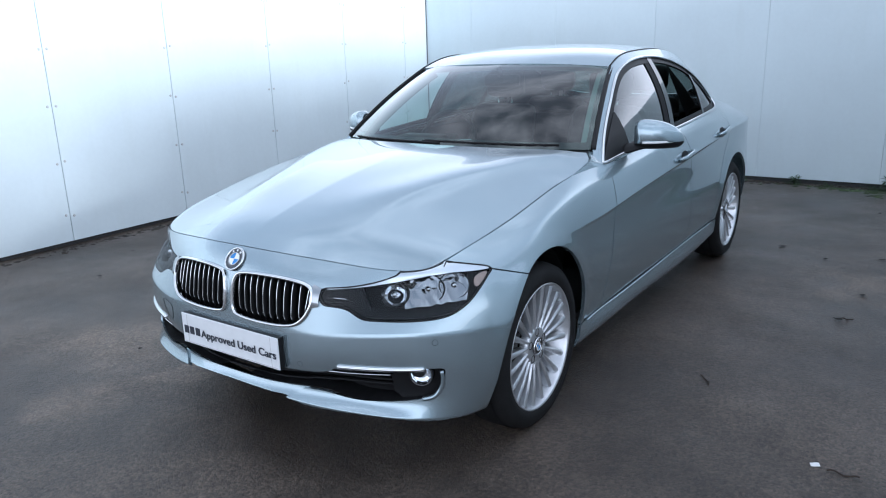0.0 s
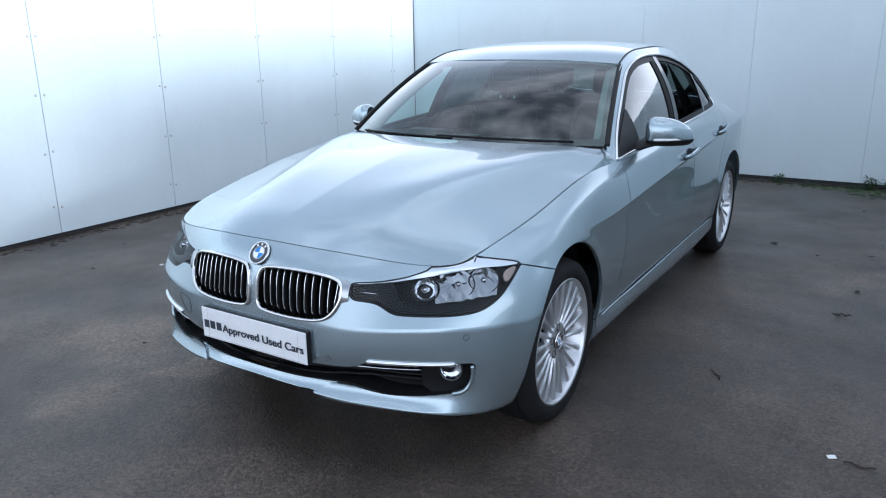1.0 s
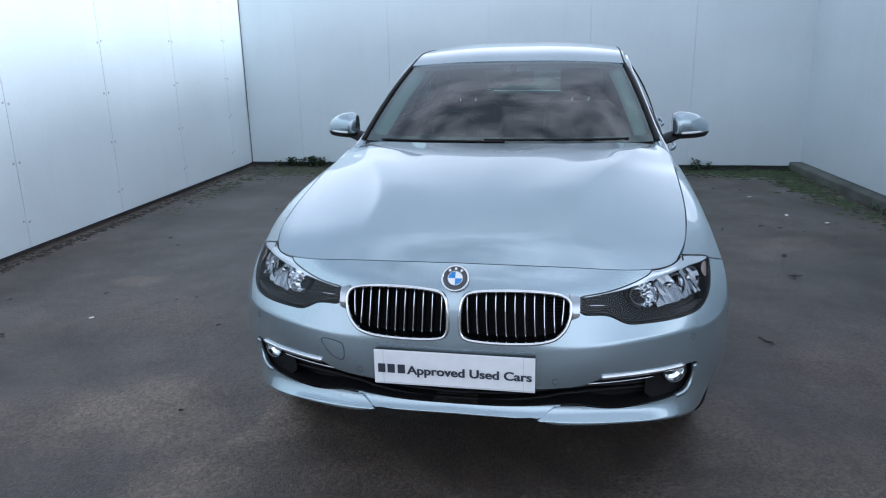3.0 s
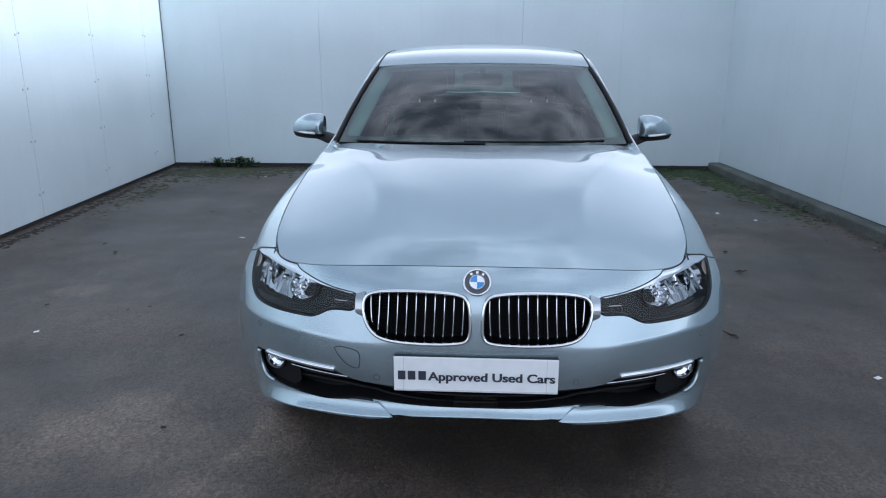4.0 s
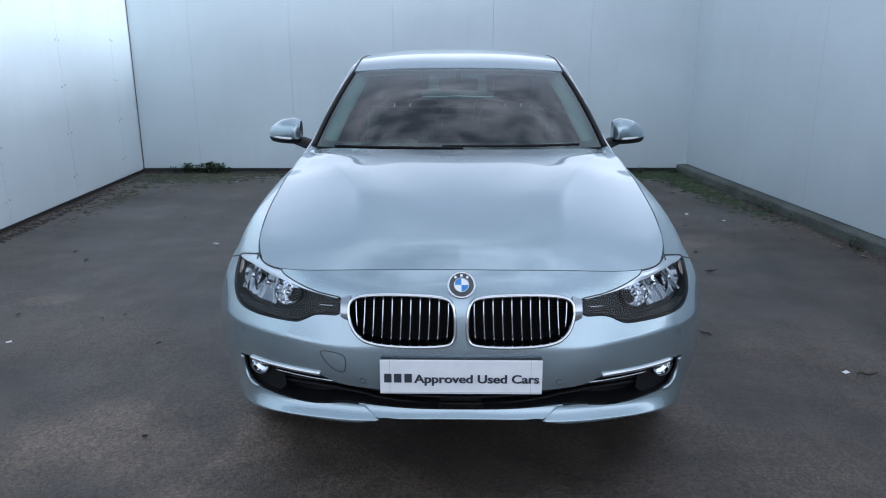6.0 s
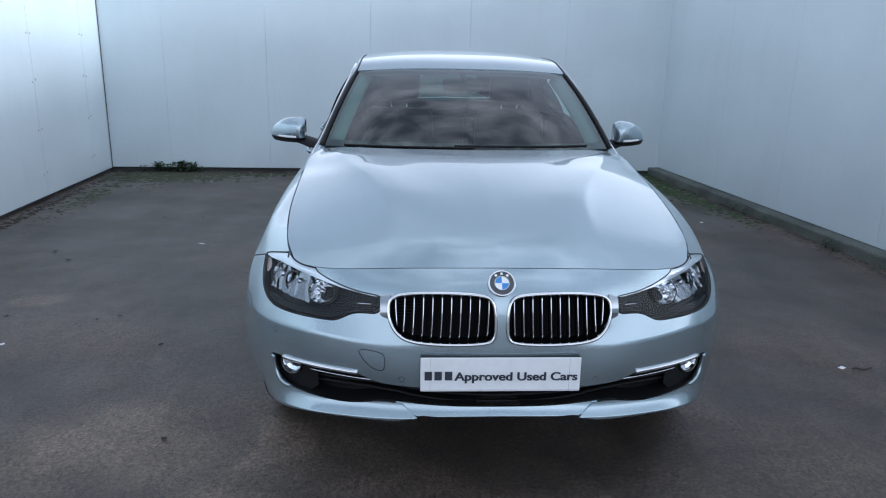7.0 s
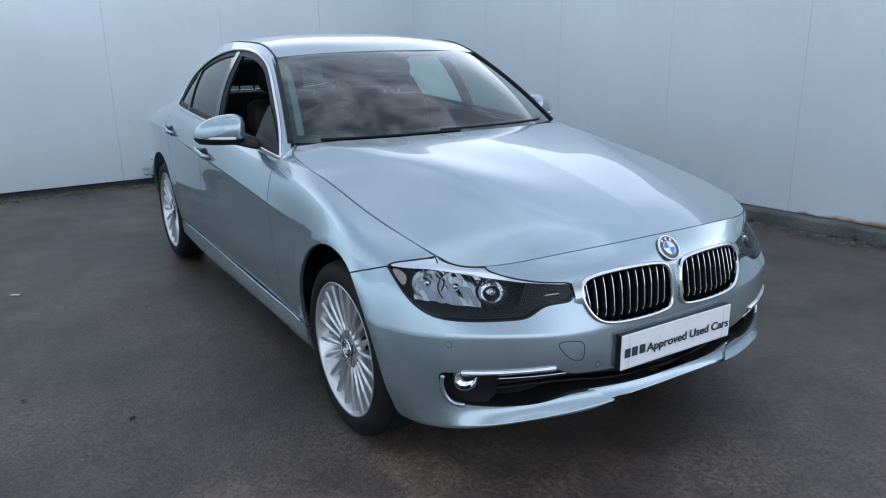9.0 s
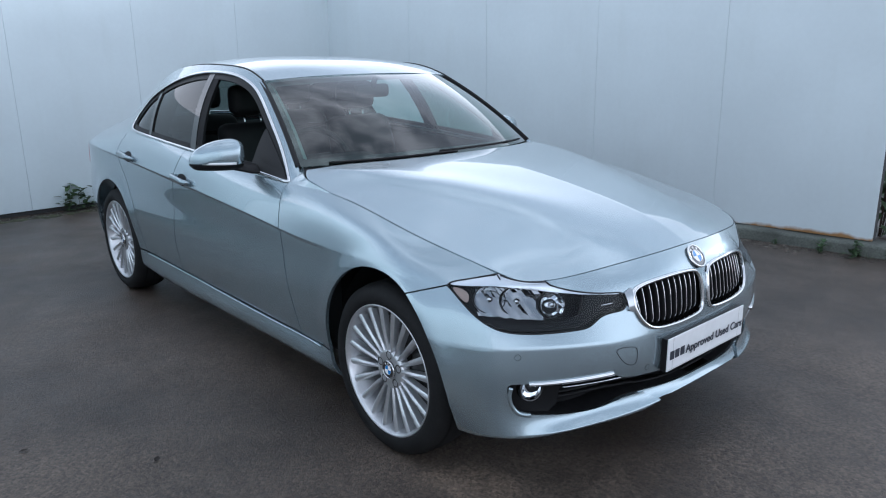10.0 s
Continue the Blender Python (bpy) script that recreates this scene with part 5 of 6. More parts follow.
# ---- wheels ----
def wheel(x, c, sx):
    """An alloy wheel with twenty slim spokes, at the car's side sx."""
    w = empty("wheel", x, c[0], c[1], "silver alloy wheel with twenty slim spokes and a low tyre")
    w.parent = car
    def out(s):
        return s if sx > 0 else s.mirror()
    R = TYRE_R
    tyre = turned([(-.20, .240), (-.205, .27), (-.20, .305), (-.185, .322), (-.15, R), (-.10, R + .001), (-.05, R), (-.015, .322), (.0, .305), (.006, .285), (.006, .270), (.001, .257), (-.006, .249)], 96)
    part("tyre", out(tyre), RUBBER, w, "black low-profile tyre")
    for a in (-.15, -.10, -.05):
        g = turned([(a - .004, R + .0015), (a + .004, R + .0015)], 96)
        part("tread_groove", out(g), MESH_BLACK, w)
    rim = turned([(-.20, .225), (-.12, .205), (-.07, .222), (-.045, .232), (-.018, .240), (-.006, .244), (.001, .2495), (-.002, .2535), (-.010, .2535)], 96)
    part("rim", out(rim.flip()), ALLOY, w, "polished rim lip")
    hub = turned([(-.06, .080), (-.034, .078), (-.026, .072), (-.024, .060), (-.026, .040), (-.027, .0)], 48)
    part("hub", out(hub.flip()), ALLOY, w)
    n_s = 20
    prof_r = np.linspace(.062, .2405, 14)
    for i in range(n_s):
        a = 2 * math.pi * (i + .5) / n_s
        ring_pts = []
        for r in prof_r:
            t = (r - .062) / (.2405 - .062)
            xo = -.026 + .004 * math.sin(t * math.pi) + .012 * t ** 1.5
            wd = .0066 + .0082 * t
            dp = .030
            ring_pts.append([(xo - dp, -wd, r), (xo - .006, -wd * .9, r), (xo, -wd * .28, r), (xo, wd * .28, r), (xo - .006, wd * .9, r), (xo - dp, wd, r)])
        g = np.array(ring_pts)
        ca, sa = math.cos(a), math.sin(a)
        v = g.reshape(-1, 3)
        v = np.stack([v[:, 0], v[:, 1] * ca - v[:, 2] * sa, v[:, 1] * sa + v[:, 2] * ca], 1)
        f = []
        for r in range(len(prof_r) - 1):
            for c2 in range(6):
                d2 = (c2 + 1) % 6
                f.append((r * 6 + c2, r * 6 + d2, (r + 1) * 6 + d2, (r + 1) * 6 + c2))
        bm = to_bm(out(Sheet(v, f)))
        part("spoke", bm, ALLOY, w)
    disc = turned([(-.095, .03), (-.088, .16), (-.088, .165), (-.11, .165)], 64)
    part("brake_disc", out(disc), STEEL, w)
    part("brake_drum", out(turned([(-.13, .20), (-.13, .0)], 48)), MESH_BLACK, w)
    cal = box(-.12, -.055, -.17, -.09, -.10, .10, bevel=.015)
    for v in cal.verts:
        v.co.x *= sx
    part("brake_caliper", cal, STEEL, w)
    for i in range(5):
        a = 2 * math.pi * i / 5 + .3
        hole = turned([(-.0235, .0165), (-.0225, .0145), (-.024, .0125), (-.040, .0115), (-.040, 0)], 20)
        hole.v += np.array((0, .056 * math.cos(a), .056 * math.sin(a)))
        part("bolt_recess", out(hole), STEEL, w)
        bolt = turned([(-.040, .0105), (-.0285, .010), (-.0275, .006), (-.030, 0)], 6)
        bolt.v += np.array((0, .056 * math.cos(a), .056 * math.sin(a)))
        part("wheel_bolt", out(bolt), STEEL, w)
    m = pose(-.020 * sx, 0, 0, 0, 0, 90 * sx)
    return w, m


for c in (FRONT_WHEEL, REAR_WHEEL):
    for sx in (1, -1):
        w, m = wheel(sx * (.874 if c is FRONT_WHEEL else .888), c, sx)
        roundel("hub_cap", m, .034, w, .012)

# ---- mirrors, handles ----
def door_mirror(sx):
    def sd(s):
        if sx > 0:
            return s
        m = s.mirror()                    # the driver's mirror is set further out
        m.v[:, 0] -= .024 * np.clip((-m.v[:, 0] - .78) / .06, 0, 1)
        return m
    def loft(stations, n=28):
        rings = []
        for x, cy, cz, ry, rz, e in stations:
            ring_ = []
            for k in range(n):
                a = 2 * math.pi * k / n
                c, s = math.cos(a), math.sin(a)
                ring_.append((x, cy + ry * math.copysign(abs(c) ** e, c), cz + rz * math.copysign(abs(s) ** e, s)))
            ring_.append(ring_[0])
            rings.append(ring_)
        g = curve_rings(np.array(rings), 24)
        s = Sheet.grid(g)
        s.f += [tuple(range(n)), tuple(range(len(s.v) - n - 1, len(s.v) - 1))[::-1]]
        return s
    cap = loft([(.836, 1.842, 1.036, .040, .058, .82), (.856, 1.847, 1.038, .062, .067, .82), (.886, 1.857, 1.037, .069, .070, .84), (.925, 1.873, 1.034, .069, .067, .86), (.965, 1.892, 1.028, .062, .060, .88), (1.000, 1.912, 1.019, .049, .048, .90), (1.022, 1.926, 1.012, .032, .033, .95), (1.032, 1.933, 1.009, .016, .018, 1)])
    cover = to_bm(sd(cap.cut(lambda p: p[:, 2] - (.998 + .02 * (p[:, 0] - .8)))))
    mir = part("door_mirror", cover, PAINT, car, "painted door mirror with black lower half")
    part("mirror_base", to_bm(sd(cap.cut(lambda p: (.995 + .02 * (p[:, 0] - .8)) - p[:, 2]))), BLACK, mir)
    arm = sweep([(.765, 1.80, .960), (.80, 1.815, .968), (.84, 1.845, .982), (.88, 1.86, .992)], [(0, -.3, 1)] * 4, round_profile(.085, .036, 14))
    part("mirror_arm", sd(arm), BLACK, mir)
    sig = [(x, 1.860 - .0675 + 5.2 * max(x - .885, 0) ** 2 + .1 * max(x - .885, 0), 1.001 + .02 * (x - .8)) for x in np.linspace(.88, 1.0, 12)]
    part("turn_signal", sd(sweep(sig, [(0.3, -1, 0)] * 12, [(-.005, -.006), (.005, -.006), (.005, .003), (-.005, .003)])), WHITE, mir, "slim white turn-signal strip")
    part("mirror_glass", sd(Sheet(np.array([(.858, 1.915, .985), (.995, 1.955, .99), (.985, 1.952, 1.040), (.864, 1.922, 1.082)]), [(0, 1, 2, 3)])), CHROME, mir, smooth=False)
    tri_f = [(1.545, .938), (1.60, .9405), (1.86, .960), (1.86, 1.145)]
    cheek = GREEN.yz(inside(tri_f)).moved(-.002)
    part("mirror_cheek", sd(cheek.flange(.01)), BLACK, mir)


def curve_rings(r, n):
    t = np.r_[0, np.cumsum(np.linalg.norm(np.diff(r.mean(1), axis=0), axis=1))]
    return cubic(t, r, np.linspace(0, t[-1], n))


for sx in (1, -1):
    door_mirror(sx)
    for y0, y1, z in ((2.36, 2.565, .838), (3.13, 3.33, .888)):
        def sd(s):
            return s if sx > 0 else s.mirror()
        mid = (y0 + y1) / 2
        pts = []
        for y in np.linspace(y0, y1, 14):
            t = (y - y0) / (y1 - y0)
            q, k = side(y, z + .02 * t, .004 + .030 * min(1, 3.2 * math.sin(math.pi * t)))
            pts.append(q)
        grip = sweep(pts, [(1, 0, .1)] * 14, round_profile(.028, .016, 12))
        h = part("door_handle", sd(grip), PAINT, car, "painted bar door handle")
        # flat black patch on the door paints the shaded hollow behind the grip
        cup = WRAP.yz(inside(soft([(mid - .05, z - .022), (mid + .06, z - .02), (mid + .06, z + .042), (mid - .05, z + .038)], 2))).moved(.0012)
        part("handle_recess", sd(cup), BLACK, h)

# ---- cabin ----
part("dashboard", to_bm(Sheet.grid(np.array([[(x, y, z + .015 * math.cos(x * 2)) for x in np.linspace(-.70, .70, 24)] for y, z in ((1.40, .93), (1.50, .965), (1.65, .965), (1.76, .94), (1.80, .86), (1.78, .60))]))), LEATHER, car, "dark dashboard")
part("binnacle", box(-.50, -.22, 1.66, 1.80, .92, 1.0, bevel=.025), LEATHER, car)
st = empty("steering_wheel", -.36, 1.97, .93)
st.parent = car
st.rotation_euler = (radians(-25), 0, 0)
ring_s = []
for k in range(40):
    a = 2 * math.pi * k / 40
    ring_s.append((.185 * math.cos(a), 0, .185 * math.sin(a)))
part("steering_rim", sweep(ring_s, [(0, -1, 0)] * 40, round_profile(.03, .032, 8), True), LEATHER, st, "leather steering wheel rim")
part("steering_hub", box(-.08, .08, -.03, .02, -.06, .05, bevel=.02), LEATHER, st)
for x0, x1, z0, z1 in ((-.18, -.07, -.02, .02), (.07, .18, -.02, .02), (-.02, .02, -.18, -.05)):
    part("steering_spoke", box(x0, x1, -.012, .01, z0, z1, bevel=.006), SATIN, st)
def car_seat(x, y, back_y):
    s = empty("seat", x, y, 0)
    s.parent = car
    part("seat_cushion", box(-.26, .26, -.25, .27, .34, .52, bevel=.06, seg=3), LEATHER, s)
    bk = box(-.25, .25, -.06, .08, .50, 1.10, bevel=.055, seg=3)
    for v in bk.verts:
        v.co.y += back_y + (v.co.z - .5) * .30
        v.co.x *= 1 - max(0, v.co.z - .8) * .5
    part("seat_back", bk, LEATHER, s)
    hd = box(-.13, .13, -.05, .06, 1.14, 1.31, bevel=.045, seg=3)
    for v in hd.verts:
        v.co.y += back_y + .20
    part("headrest", hd, LEATHER, s)
    for dx in (-.05, .05):
        part("headrest_post", sweep([(dx, back_y + .19, 1.06), (dx, back_y + .205, 1.16)], [(1, 0, 0)] * 2, round_profile(.012, .012, 8)), CHROME, s)
    return s
car_seat(-.36, 2.25, .22)
car_seat(.36, 2.25, .22)
car_seat(-.34, 3.0, .20)
car_seat(.34, 3.0, .20)
part("cabin_floor", box(-.74, .74, 1.3, 3.9, .22, .25), LEATHER, car, smooth=False)
part("parcel_shelf", box(-.60, .60, 3.28, 3.86, .98, 1.01, bevel=.01), MESH_BLACK, car)
part("headlining", Sheet.grid(roof_g - np.array((0, 0, .035))).both().flip(), TRIM_GREY, car)
for sx in (1, -1):
    def sd(s):
        return s if sx > 0 else s.mirror()
    part("door_lining", sd(Sheet.grid(np.array([[(.76, y, z) for y in (1.45, 2.2, 3.0, 3.5)] for z in (.25, .6, .94, .96)])).flip()), LEATHER, car, smooth=False)
    part("rear_pillar_lining", sd(Sheet(np.array([(.66, 3.22, .99), (.54, 3.84, 1.02), (.48, 3.72, 1.16), (.50, 3.36, 1.28), (.53, 3.12, 1.35)]), [(0, 1, 2, 3, 4)])), LEATHER, car, smooth=False)
    part("pillar_lining", sd(frame_sheet.moved(-.03).flip()), TRIM_GREY, car)
for sx in (1, -1):
    inset = ws_side[2:-1] + np.array((-.050, .040, -.012))
    lining = sweep(inset, [np.array((-.45, -.75, .45))] * len(inset), round_profile(.085, .03, 12))
    part("pillar_lining", lining if sx > 0 else lining.mirror(), TRIM_GREY, car, "pale grey lining of the windscreen pillar")
part("mirror_housing", box(-.11, .11, 1.98, 2.02, 1.245, 1.315, bevel=.02, seg=3), BLACK, car)
part("mirror_stem", sweep([(0, 1.99, 1.30), (0, 1.965, 1.345)], [(1, 0, 0)] * 2, round_profile(.03, .03, 10)), BLACK, car)
# tail lamps wrap into the quarter panels
tail = WRAP.cut(lambda p: np.minimum.reduce([p[:, 1] - 4.17, p[:, 0] - .45, p[:, 2] - .77, .895 - p[:, 2]])).moved(.002)
for s in (tail, tail.mirror()):
    part("tail_lamp", s.flange(.01), RED_LENS, car, "red wrap-round tail lamp")

# ---- weeds, moss and litter ----
LEAF = material("weed_leaf", (0.034, 0.066, 0.022), rough=0.6, grain=0.3, grain_size=30, random_tone=0.3)
MOSS = material("moss", (0.042, 0.064, 0.022), rough=0.95, grain=0.4, grain_size=45, stain=0.4, stain_size=6, bump=0.8, bump_size=90)
PAPER = material("paper_scrap", (0.78, 0.78, 0.77), rough=0.8, grain=0.04)
DEAD_LEAF = material("dead_leaf", (0.022, 0.016, 0.012), rough=0.8, grain=0.3, grain_size=40, random_tone=0.5)
PALE_LEAF = material("pale_leaf", (0.20, 0.175, 0.14), rough=0.8, grain=0.2, grain_size=40, random_tone=0.3)
TWIG = material("twig_bark", (0.035, 0.025, 0.018), rough=0.9, grain=0.3, grain_size=50)
GRIT = material("dirt", (0.10, 0.09, 0.075), rough=0.95, grain=0.4, grain_size=60, stain=0.3, stain_size=5, bump=0.6, bump_size=80)
rnd = random.Random(4)


def leaf_blade(v, f, base, d, up, length, width, bend):
    """A bent pointed leaf as a strip of four quads."""
    side_v = d.cross(Vector((0, 0, 1)))
    if side_v.length < 1e-3:
        side_v = Vector((1, 0, 0))
    side_v.normalize()
    p = base.copy()
    k = len(v)
    way = (d + Vector((0, 0, up))).normalized()
    n = 4
    for i in range(n + 1):
        t = i / n
        w = width * math.sin(math.pi * (0.15 + 0.85 * t)) * 0.5 if t < 1 else 0.001
        v += [p - side_v * w, p + side_v * w]
        way = (way + Vector((0, 0, -bend / n))).normalized()
        p = p + way * length / n
    for i in range(n):
        f.append((k + 2 * i, k + 2 * i + 1, k + 2 * i + 3, k + 2 * i + 2))


def weed(x, y, size, leaves, broad, label):
    w = empty("weed", x, y, 0, label, "weed", "weeds along the wall")
    v, f = [], []
    sv, sf = [], []
    for i in range(leaves):
        a = rnd.uniform(0, 2 * math.pi)
        d = Vector((math.cos(a), math.sin(a), 0))
        h = rnd.uniform(0.0, 0.75) * size if broad else 0.0
        base = Vector((rnd.gauss(0, 0.22 * size), rnd.gauss(0, 0.08 * size), h))
        leaf_blade(v, f, base, d, rnd.uniform(0.3, 1.6), size * rnd.uniform(0.25, 0.5) * (1 if broad else 1.7), size * (0.16 if broad else 0.035), rnd.uniform(0.5, 1.6))
        if broad and i % 4 == 0:
            leaf_blade(sv, sf, Vector((base.x * .4, base.y * .4, 0)), Vector((base.x, base.y, 0)) + Vector((0.001, 0, 0)), 6.0, max(h, 0.02), 0.006, 0.2)
    part("foliage", Sheet(np.array(v), f), LEAF, w)
    if sf:
        part("stem", Sheet(np.array(sv), sf), LEAF, w)
    return w


def back_y(x):
    return 6.58 + (x + 3.85) * (0.10 / 6.77)


for x, size, n in ((-3.40, .09, 40), (-3.24, .15, 60), (-3.10, .12, 50), (-2.97, .17, 70), (-2.86, .15, 60), (-2.74, .09, 40)):
    weed(x, back_y(x) - .06, size, n, True, "low leafy green weed at the foot of the wall")
for x, size, n in ((-.42, .22, 20), (-.33, .32, 26), (-.22, .20, 16)):
    weed(x, back_y(x) - .07, size, n, True, "tall leafy green weed against the sheet wall")
for i in range(26):
    x = rnd.uniform(.25, 2.75)
    weed(x, back_y(x) - rnd.uniform(.03, .12), rnd.uniform(.06, .15), rnd.randint(18, 40), rnd.random() < .35, "tuft of grass at the foot of the wall")
for i in range(10):
    y = rnd.uniform(.2, 6.2)
    x = 3.547 - .1118 * y - .16
    weed(x, y, rnd.uniform(.04, .09), rnd.randint(10, 24), rnd.random() < .5, "small weed growing beside the kerb")
for x, y, size in ((3.30, .62, .16), (3.27, .85, .11), (3.36, .40, .13)):
    weed(x, y, size, 30, True, "dark leafy weed growing out of the kerb by the wall's end")
for i in range(6):
    weed(-3.64 - (i * .9 + 1.6) * .018 + .05, i * .9 + rnd.uniform(-.3, .3) + .6, rnd.uniform(.02, .04), 10, False, "tiny weed at the wall's foot")


def scatter(name, mat, spots, label, seed, size=(.012, .04), height=.006):
    """Many small ragged flakes lying on the asphalt, thinning out from their spots (x, y, spread x, spread y, turn, count)."""
    r = random.Random(seed)
    v, f = [], []
    for x, y, sx_, sy_, turn_, count in spots:
        ca, sa = math.cos(radians(turn_)), math.sin(radians(turn_))
        for _ in range(count):
            gx, gy = r.gauss(0, sx_), r.gauss(0, sy_)
            cx, cy = x + gx * ca - gy * sa, y + gx * sa + gy * ca
            if cy > back_y(cx) - .01 or cx > 3.547 - .1118 * cy - .12 or cx < -3.66 - (cy + 1.6) * .018 + .03:
                continue
            rad, k, n = r.uniform(*size), len(v), r.randint(6, 8)
            a0 = r.uniform(0, 6.28)
            v.append((cx, cy, r.uniform(.4, 1.0) * height + .002))
            for j in range(n):
                q = rad * r.uniform(.6, 1.25)
                v.append((cx + q * math.cos(a0 + 6.283 * j / n), cy + q * math.sin(a0 + 6.283 * j / n), .001))
            f += [(k, k + 1 + j, k + 1 + (j + 1) % n) for j in range(n)]
    ob = part(name, Sheet(np.array(v), f), mat, None)
    return tagged(ob, label, name.split("_")[0], kind="stuff")


def by_island(mat, lo, hi):
    """Tone that differs from flake to flake."""
    n, l = mat.node_tree.nodes, mat.node_tree.links
    geo, mr, mx = n.new("ShaderNodeNewGeometry"), n.new("ShaderNodeMapRange"), n.new("ShaderNodeMix")
    mx.data_type, mx.blend_type = "RGBA", "MULTIPLY"
    mx.inputs[0].default_value = 1.0
    mr.inputs["To Min"].default_value, mr.inputs["To Max"].default_value = lo, hi
    sock = n["Principled BSDF"].inputs["Base Color"]
    l.new(geo.outputs["Random Per Island"], mr.inputs["Value"])
    l.new(sock.links[0].from_socket, mx.inputs[6])
    l.new(mr.outputs["Result"], mx.inputs[7])
    l.new(mx.outputs[2], sock)
    return mat


OLIVE_MOSS = by_island(material("olive_moss", (0.060, 0.066, 0.034), rough=0.95, grain=0.3, grain_size=45, bump=0.6, bump_size=90), .5, 1.3)
SOIL = by_island(material("dark_soil", (0.035, 0.029, 0.022), rough=0.95, grain=0.4, grain_size=60, bump=0.6, bump_size=80), .4, 1.6)
by_island(MOSS, .45, 1.5)
by_island(GRIT, .5, 1.4)
scatter("moss_patch", MOSS, [(2.35, 6.35, .34, .14, 0, 700), (2.55, 5.85, .10, .40, 6, 520), (2.70, 4.9, .07, .45, 6, 160), (1.6, 6.5, .45, .06, 0, 200)], "bright green moss spread over damp asphalt by the kerb", 3)
scatter("moss_patch", OLIVE_MOSS, [(-3.05, 6.2, .38, .16, 0, 620), (-2.3, 6.38, .55, .07, 0, 260), (-3.42, 5.2, .07, .5, 1, 140), (-.9, 6.45, .6, .05, 0, 160)], "dull olive moss in the yard's corner", 5)
scatter("soil_patch", SOIL, [(-3.62, 3.6, .035, 1.6, 1, 620), (-2.4, 6.5, .9, .035, 1, 420), (.6, 6.56, 1.4, .035, 1, 520), (-3.2, 6.48, .25, .04, 0, 160)], "dark soil gathered along the foot of the walls", 6, (.008, .028))
scatter("grit_patch", GRIT, [(3.02, 3.0, .05, 1.4, 6, 420), (3.18, 1.6, .07, .7, 6, 200), (-3.35, 4.6, .06, .5, 1, 90), (-3.0, 5.6, .10, .25, 1, 60)], "pale brown grit gathered along the kerb", 12, (.006, .022))


def litter_leaf(x, y, size, mat, name, label):
    v, f = [], []
    n = 7
    curl = rnd.uniform(.1, .35)
    for i in range(n):
        t = i / (n - 1)
        w = size * .35 * math.sin(math.pi * (.06 + .9 * t)) * rnd.uniform(.8, 1.15)
        for s in (-1, 0, 1):
            v.append(((t - .5) * size, s * w, .006 + abs(s) * curl * w + curl * size * (t - .5) ** 2))
    for i in range(n - 1):
        for s in range(2):
            f.append((i * 3 + s, i * 3 + s + 1, (i + 1) * 3 + s + 1, (i + 1) * 3 + s))
    ob = part(name, Sheet(np.array(v), f), mat, None)
    ob.matrix_world = pose(x, y, 0, rnd.uniform(-6, 6), rnd.uniform(-6, 6), rnd.uniform(0, 360))
    return tagged(ob, label, "leaf" if "leaf" in name else "litter", "fallen leaves on the asphalt" if "leaf" in name else "")


def twig(x, y, length, ang):
    pts = [((t - .5) * length, .02 * math.sin(5 * t + x * 7) * length * 4, .006 + .004 * math.sin(9 * t)) for t in np.linspace(0, 1, 9)]
    ob = part("twig", sweep(pts, [(0, 0, 1)] * 9, round_profile(.006, .006, 6)), TWIG, None)
    ob.matrix_world = pose(x, y, 0, 0, 0, ang)
    tagged(ob, "thin dark twig lying on the asphalt", "twig")


def scrap(x, y, sx_, sy_, ang):
    bm = box(-sx_ / 2, sx_ / 2, -sy_ / 2, sy_ / 2, .001, .003)
    bmesh.ops.subdivide_edges(bm, edges=bm.edges[:], cuts=3, use_grid_fill=True)
    for v in bm.verts:
        v.co.z += .004 * (noise.noise(Vector((v.co.x * 40 + x, v.co.y * 40, 0))) + .5)
    ob = part("paper_scrap", bm, PAPER, None)
    ob.matrix_world = pose(x, y, 0, 0, 0, ang)
    tagged(ob, "small scrap of white paper on the asphalt", "litter")


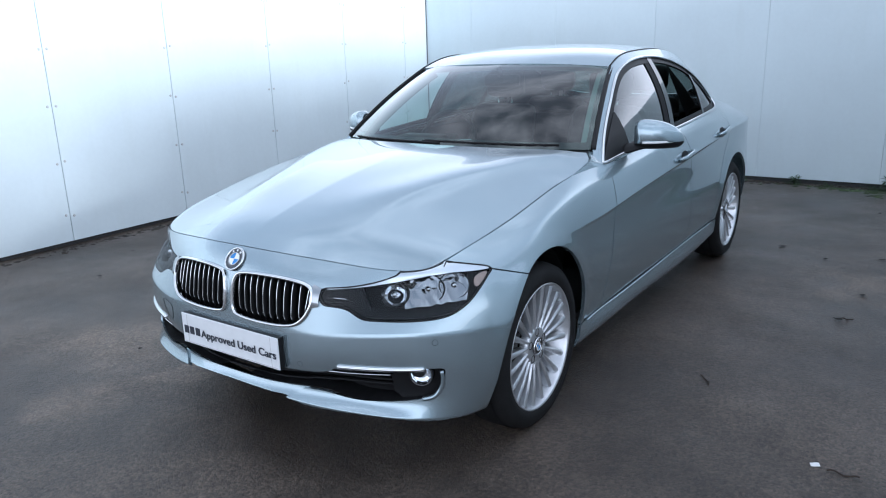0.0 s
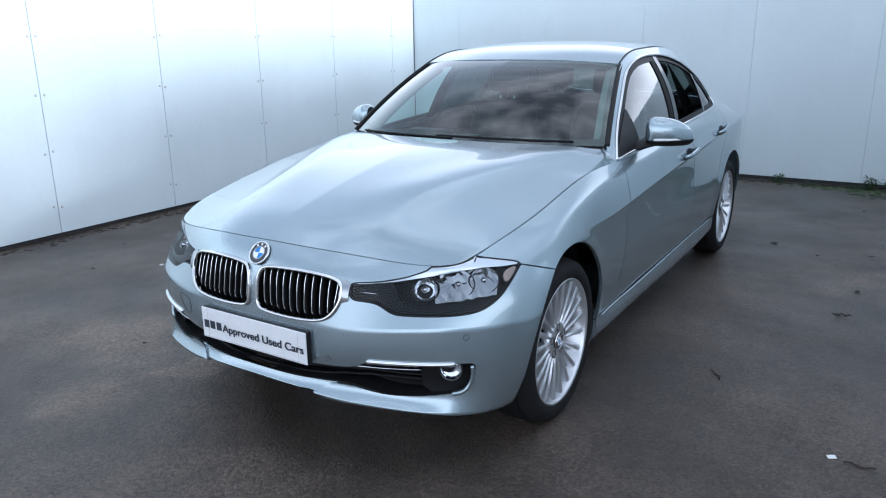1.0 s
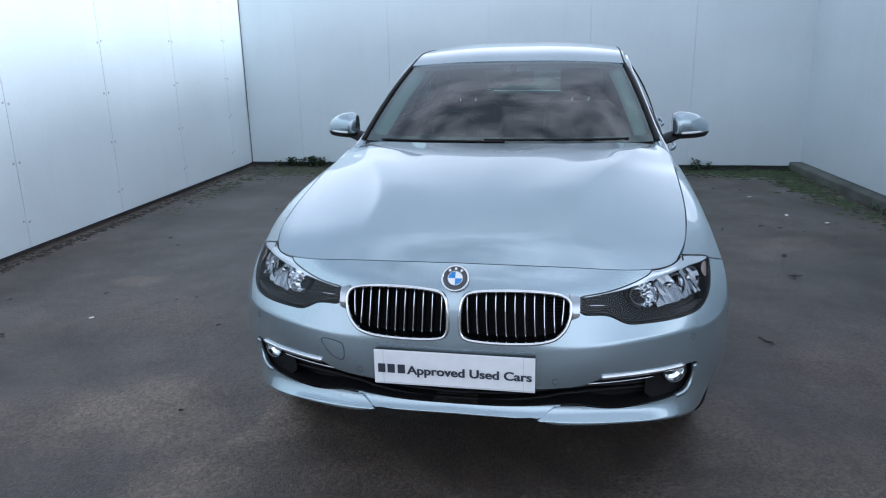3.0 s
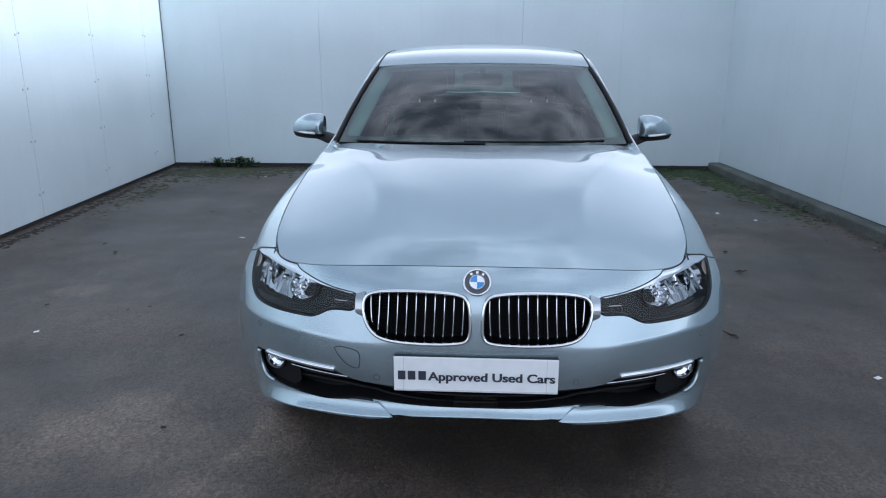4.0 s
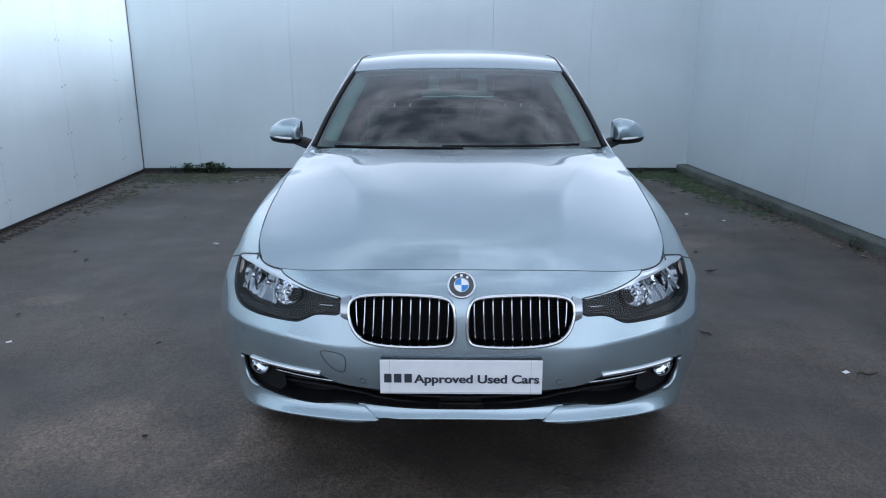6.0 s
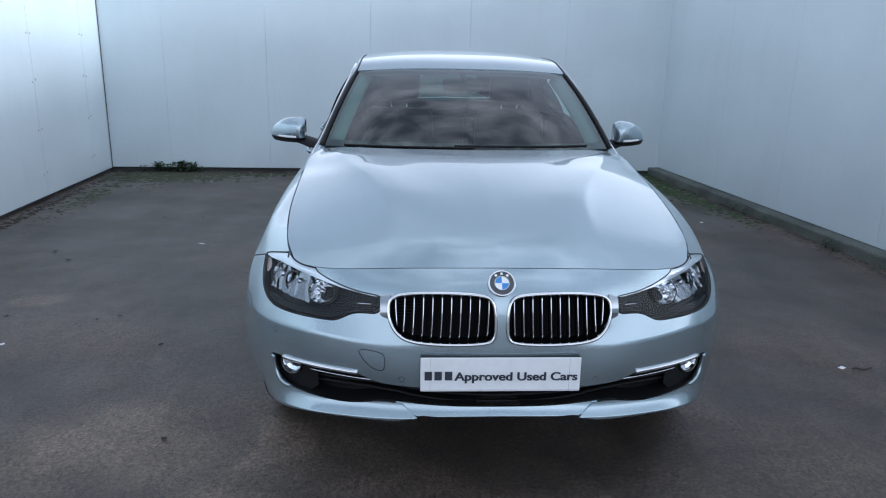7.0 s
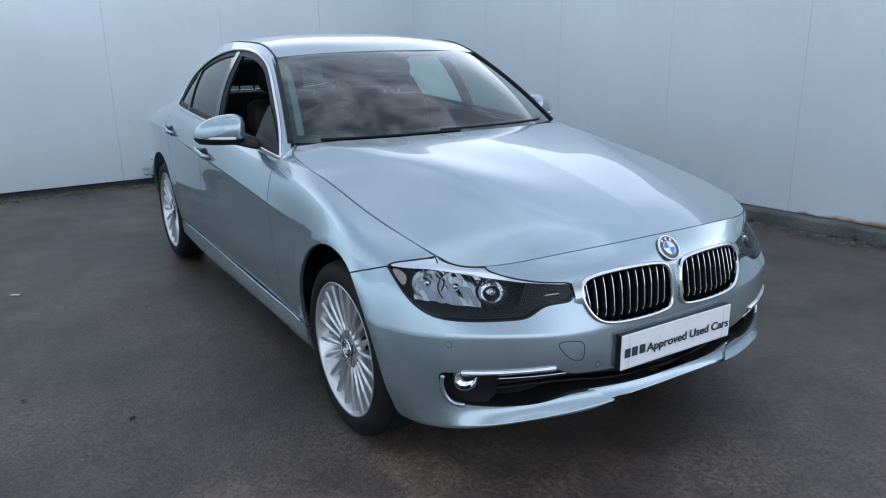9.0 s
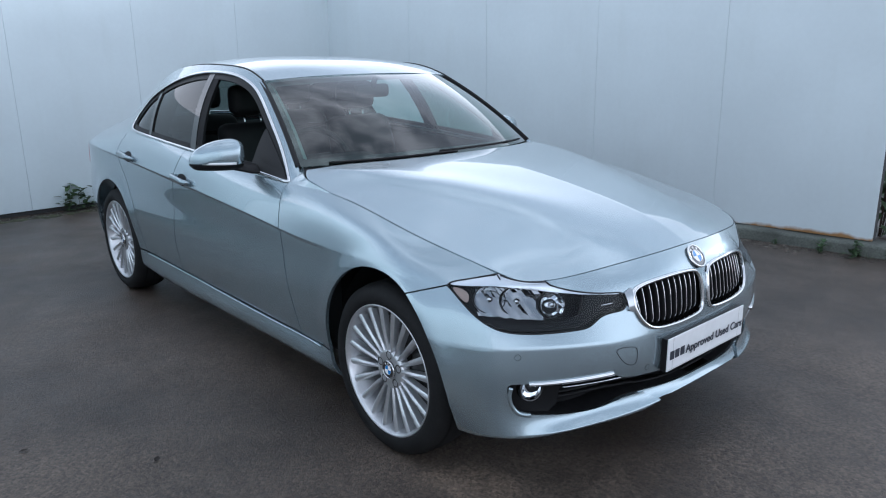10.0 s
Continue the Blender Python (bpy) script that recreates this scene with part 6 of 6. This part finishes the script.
scrap(1.83, 1.02, .030, .022, 20)
for x, y in ((2.1, 4.35), (2.35, 4.1), (1.95, 5.1), (-1.87, 3.28), (-2.46, 5.9), (-2.34, 1.33)):
    scrap(x, y, rnd.uniform(.02, .05), rnd.uniform(.015, .03), rnd.uniform(0, 180))
twig(1.92, 1.0, .10, 10)
twig(1.32, 1.50, .10, 120)
litter_leaf(1.71, 2.59, .05, DEAD_LEAF, "fallen_leaf", "small dark dead leaf on the asphalt")
litter_leaf(1.18, 4.0, .06, DEAD_LEAF, "fallen_leaf", "small dark dead leaf on the asphalt")
litter_leaf(1.78, 3.08, .05, DEAD_LEAF, "fallen_leaf", "small dark dead leaf on the asphalt")
litter_leaf(-1.24, .39, .03, DEAD_LEAF, "fallen_leaf", "small dark dead leaf on the asphalt")
twig(1.75, 2.62, .06, 10)
for i in range(18):
    y = rnd.uniform(3.3, 6.2)
    x = rnd.uniform(1.35, 3.3 - .1118 * y)
    litter_leaf(x, y, rnd.uniform(.02, .05), DEAD_LEAF, "fallen_leaf", "small dark dead leaf on the asphalt")
for i in range(22):
    y = rnd.uniform(2.5, 6.3)
    x = 3.37 - .1118 * y - abs(rnd.gauss(0, .25))
    litter_leaf(x, y, rnd.uniform(.02, .055), PALE_LEAF, "fallen_leaf", "pale dry leaf near the kerb")
for i in range(10):
    litter_leaf(rnd.uniform(-3.2, -1.4), rnd.uniform(1.0, 6.2), rnd.uniform(.02, .05), DEAD_LEAF, "fallen_leaf", "small dark dead leaf on the asphalt")

# shrub beyond the wall's end
shrub = empty("shrub", 4.15, 0.75, 0, "dark scruffy green shrub beyond the wall's end", "shrub")
sv, sf, bv, bf = [], [], [], []
for i in range(900):
    a, h, r = rnd.uniform(0, 6.283), rnd.uniform(0.02, 1.5), rnd.uniform(0, .42)
    leaf_blade(sv, sf, Vector((r * math.cos(a), r * 1.6 * math.sin(a), h)), Vector((math.cos(a + rnd.gauss(0, 1)), math.sin(a + rnd.gauss(0, 1)), 0)), rnd.uniform(-.2, 1.2), rnd.uniform(.06, .14), .035, rnd.uniform(.2, 1.4))
for i in range(12):
    a = rnd.uniform(0, 6.283)
    leaf_blade(bv, bf, Vector((.05 * math.cos(a), .05 * math.sin(a), 0)), Vector((math.cos(a), math.sin(a), 0)), 3.5, 1.3, .02, .1)
part("foliage", Sheet(np.array(sv), sf), LEAF, shrub)
part("branch", Sheet(np.array(bv), bf), TWIG, shrub)
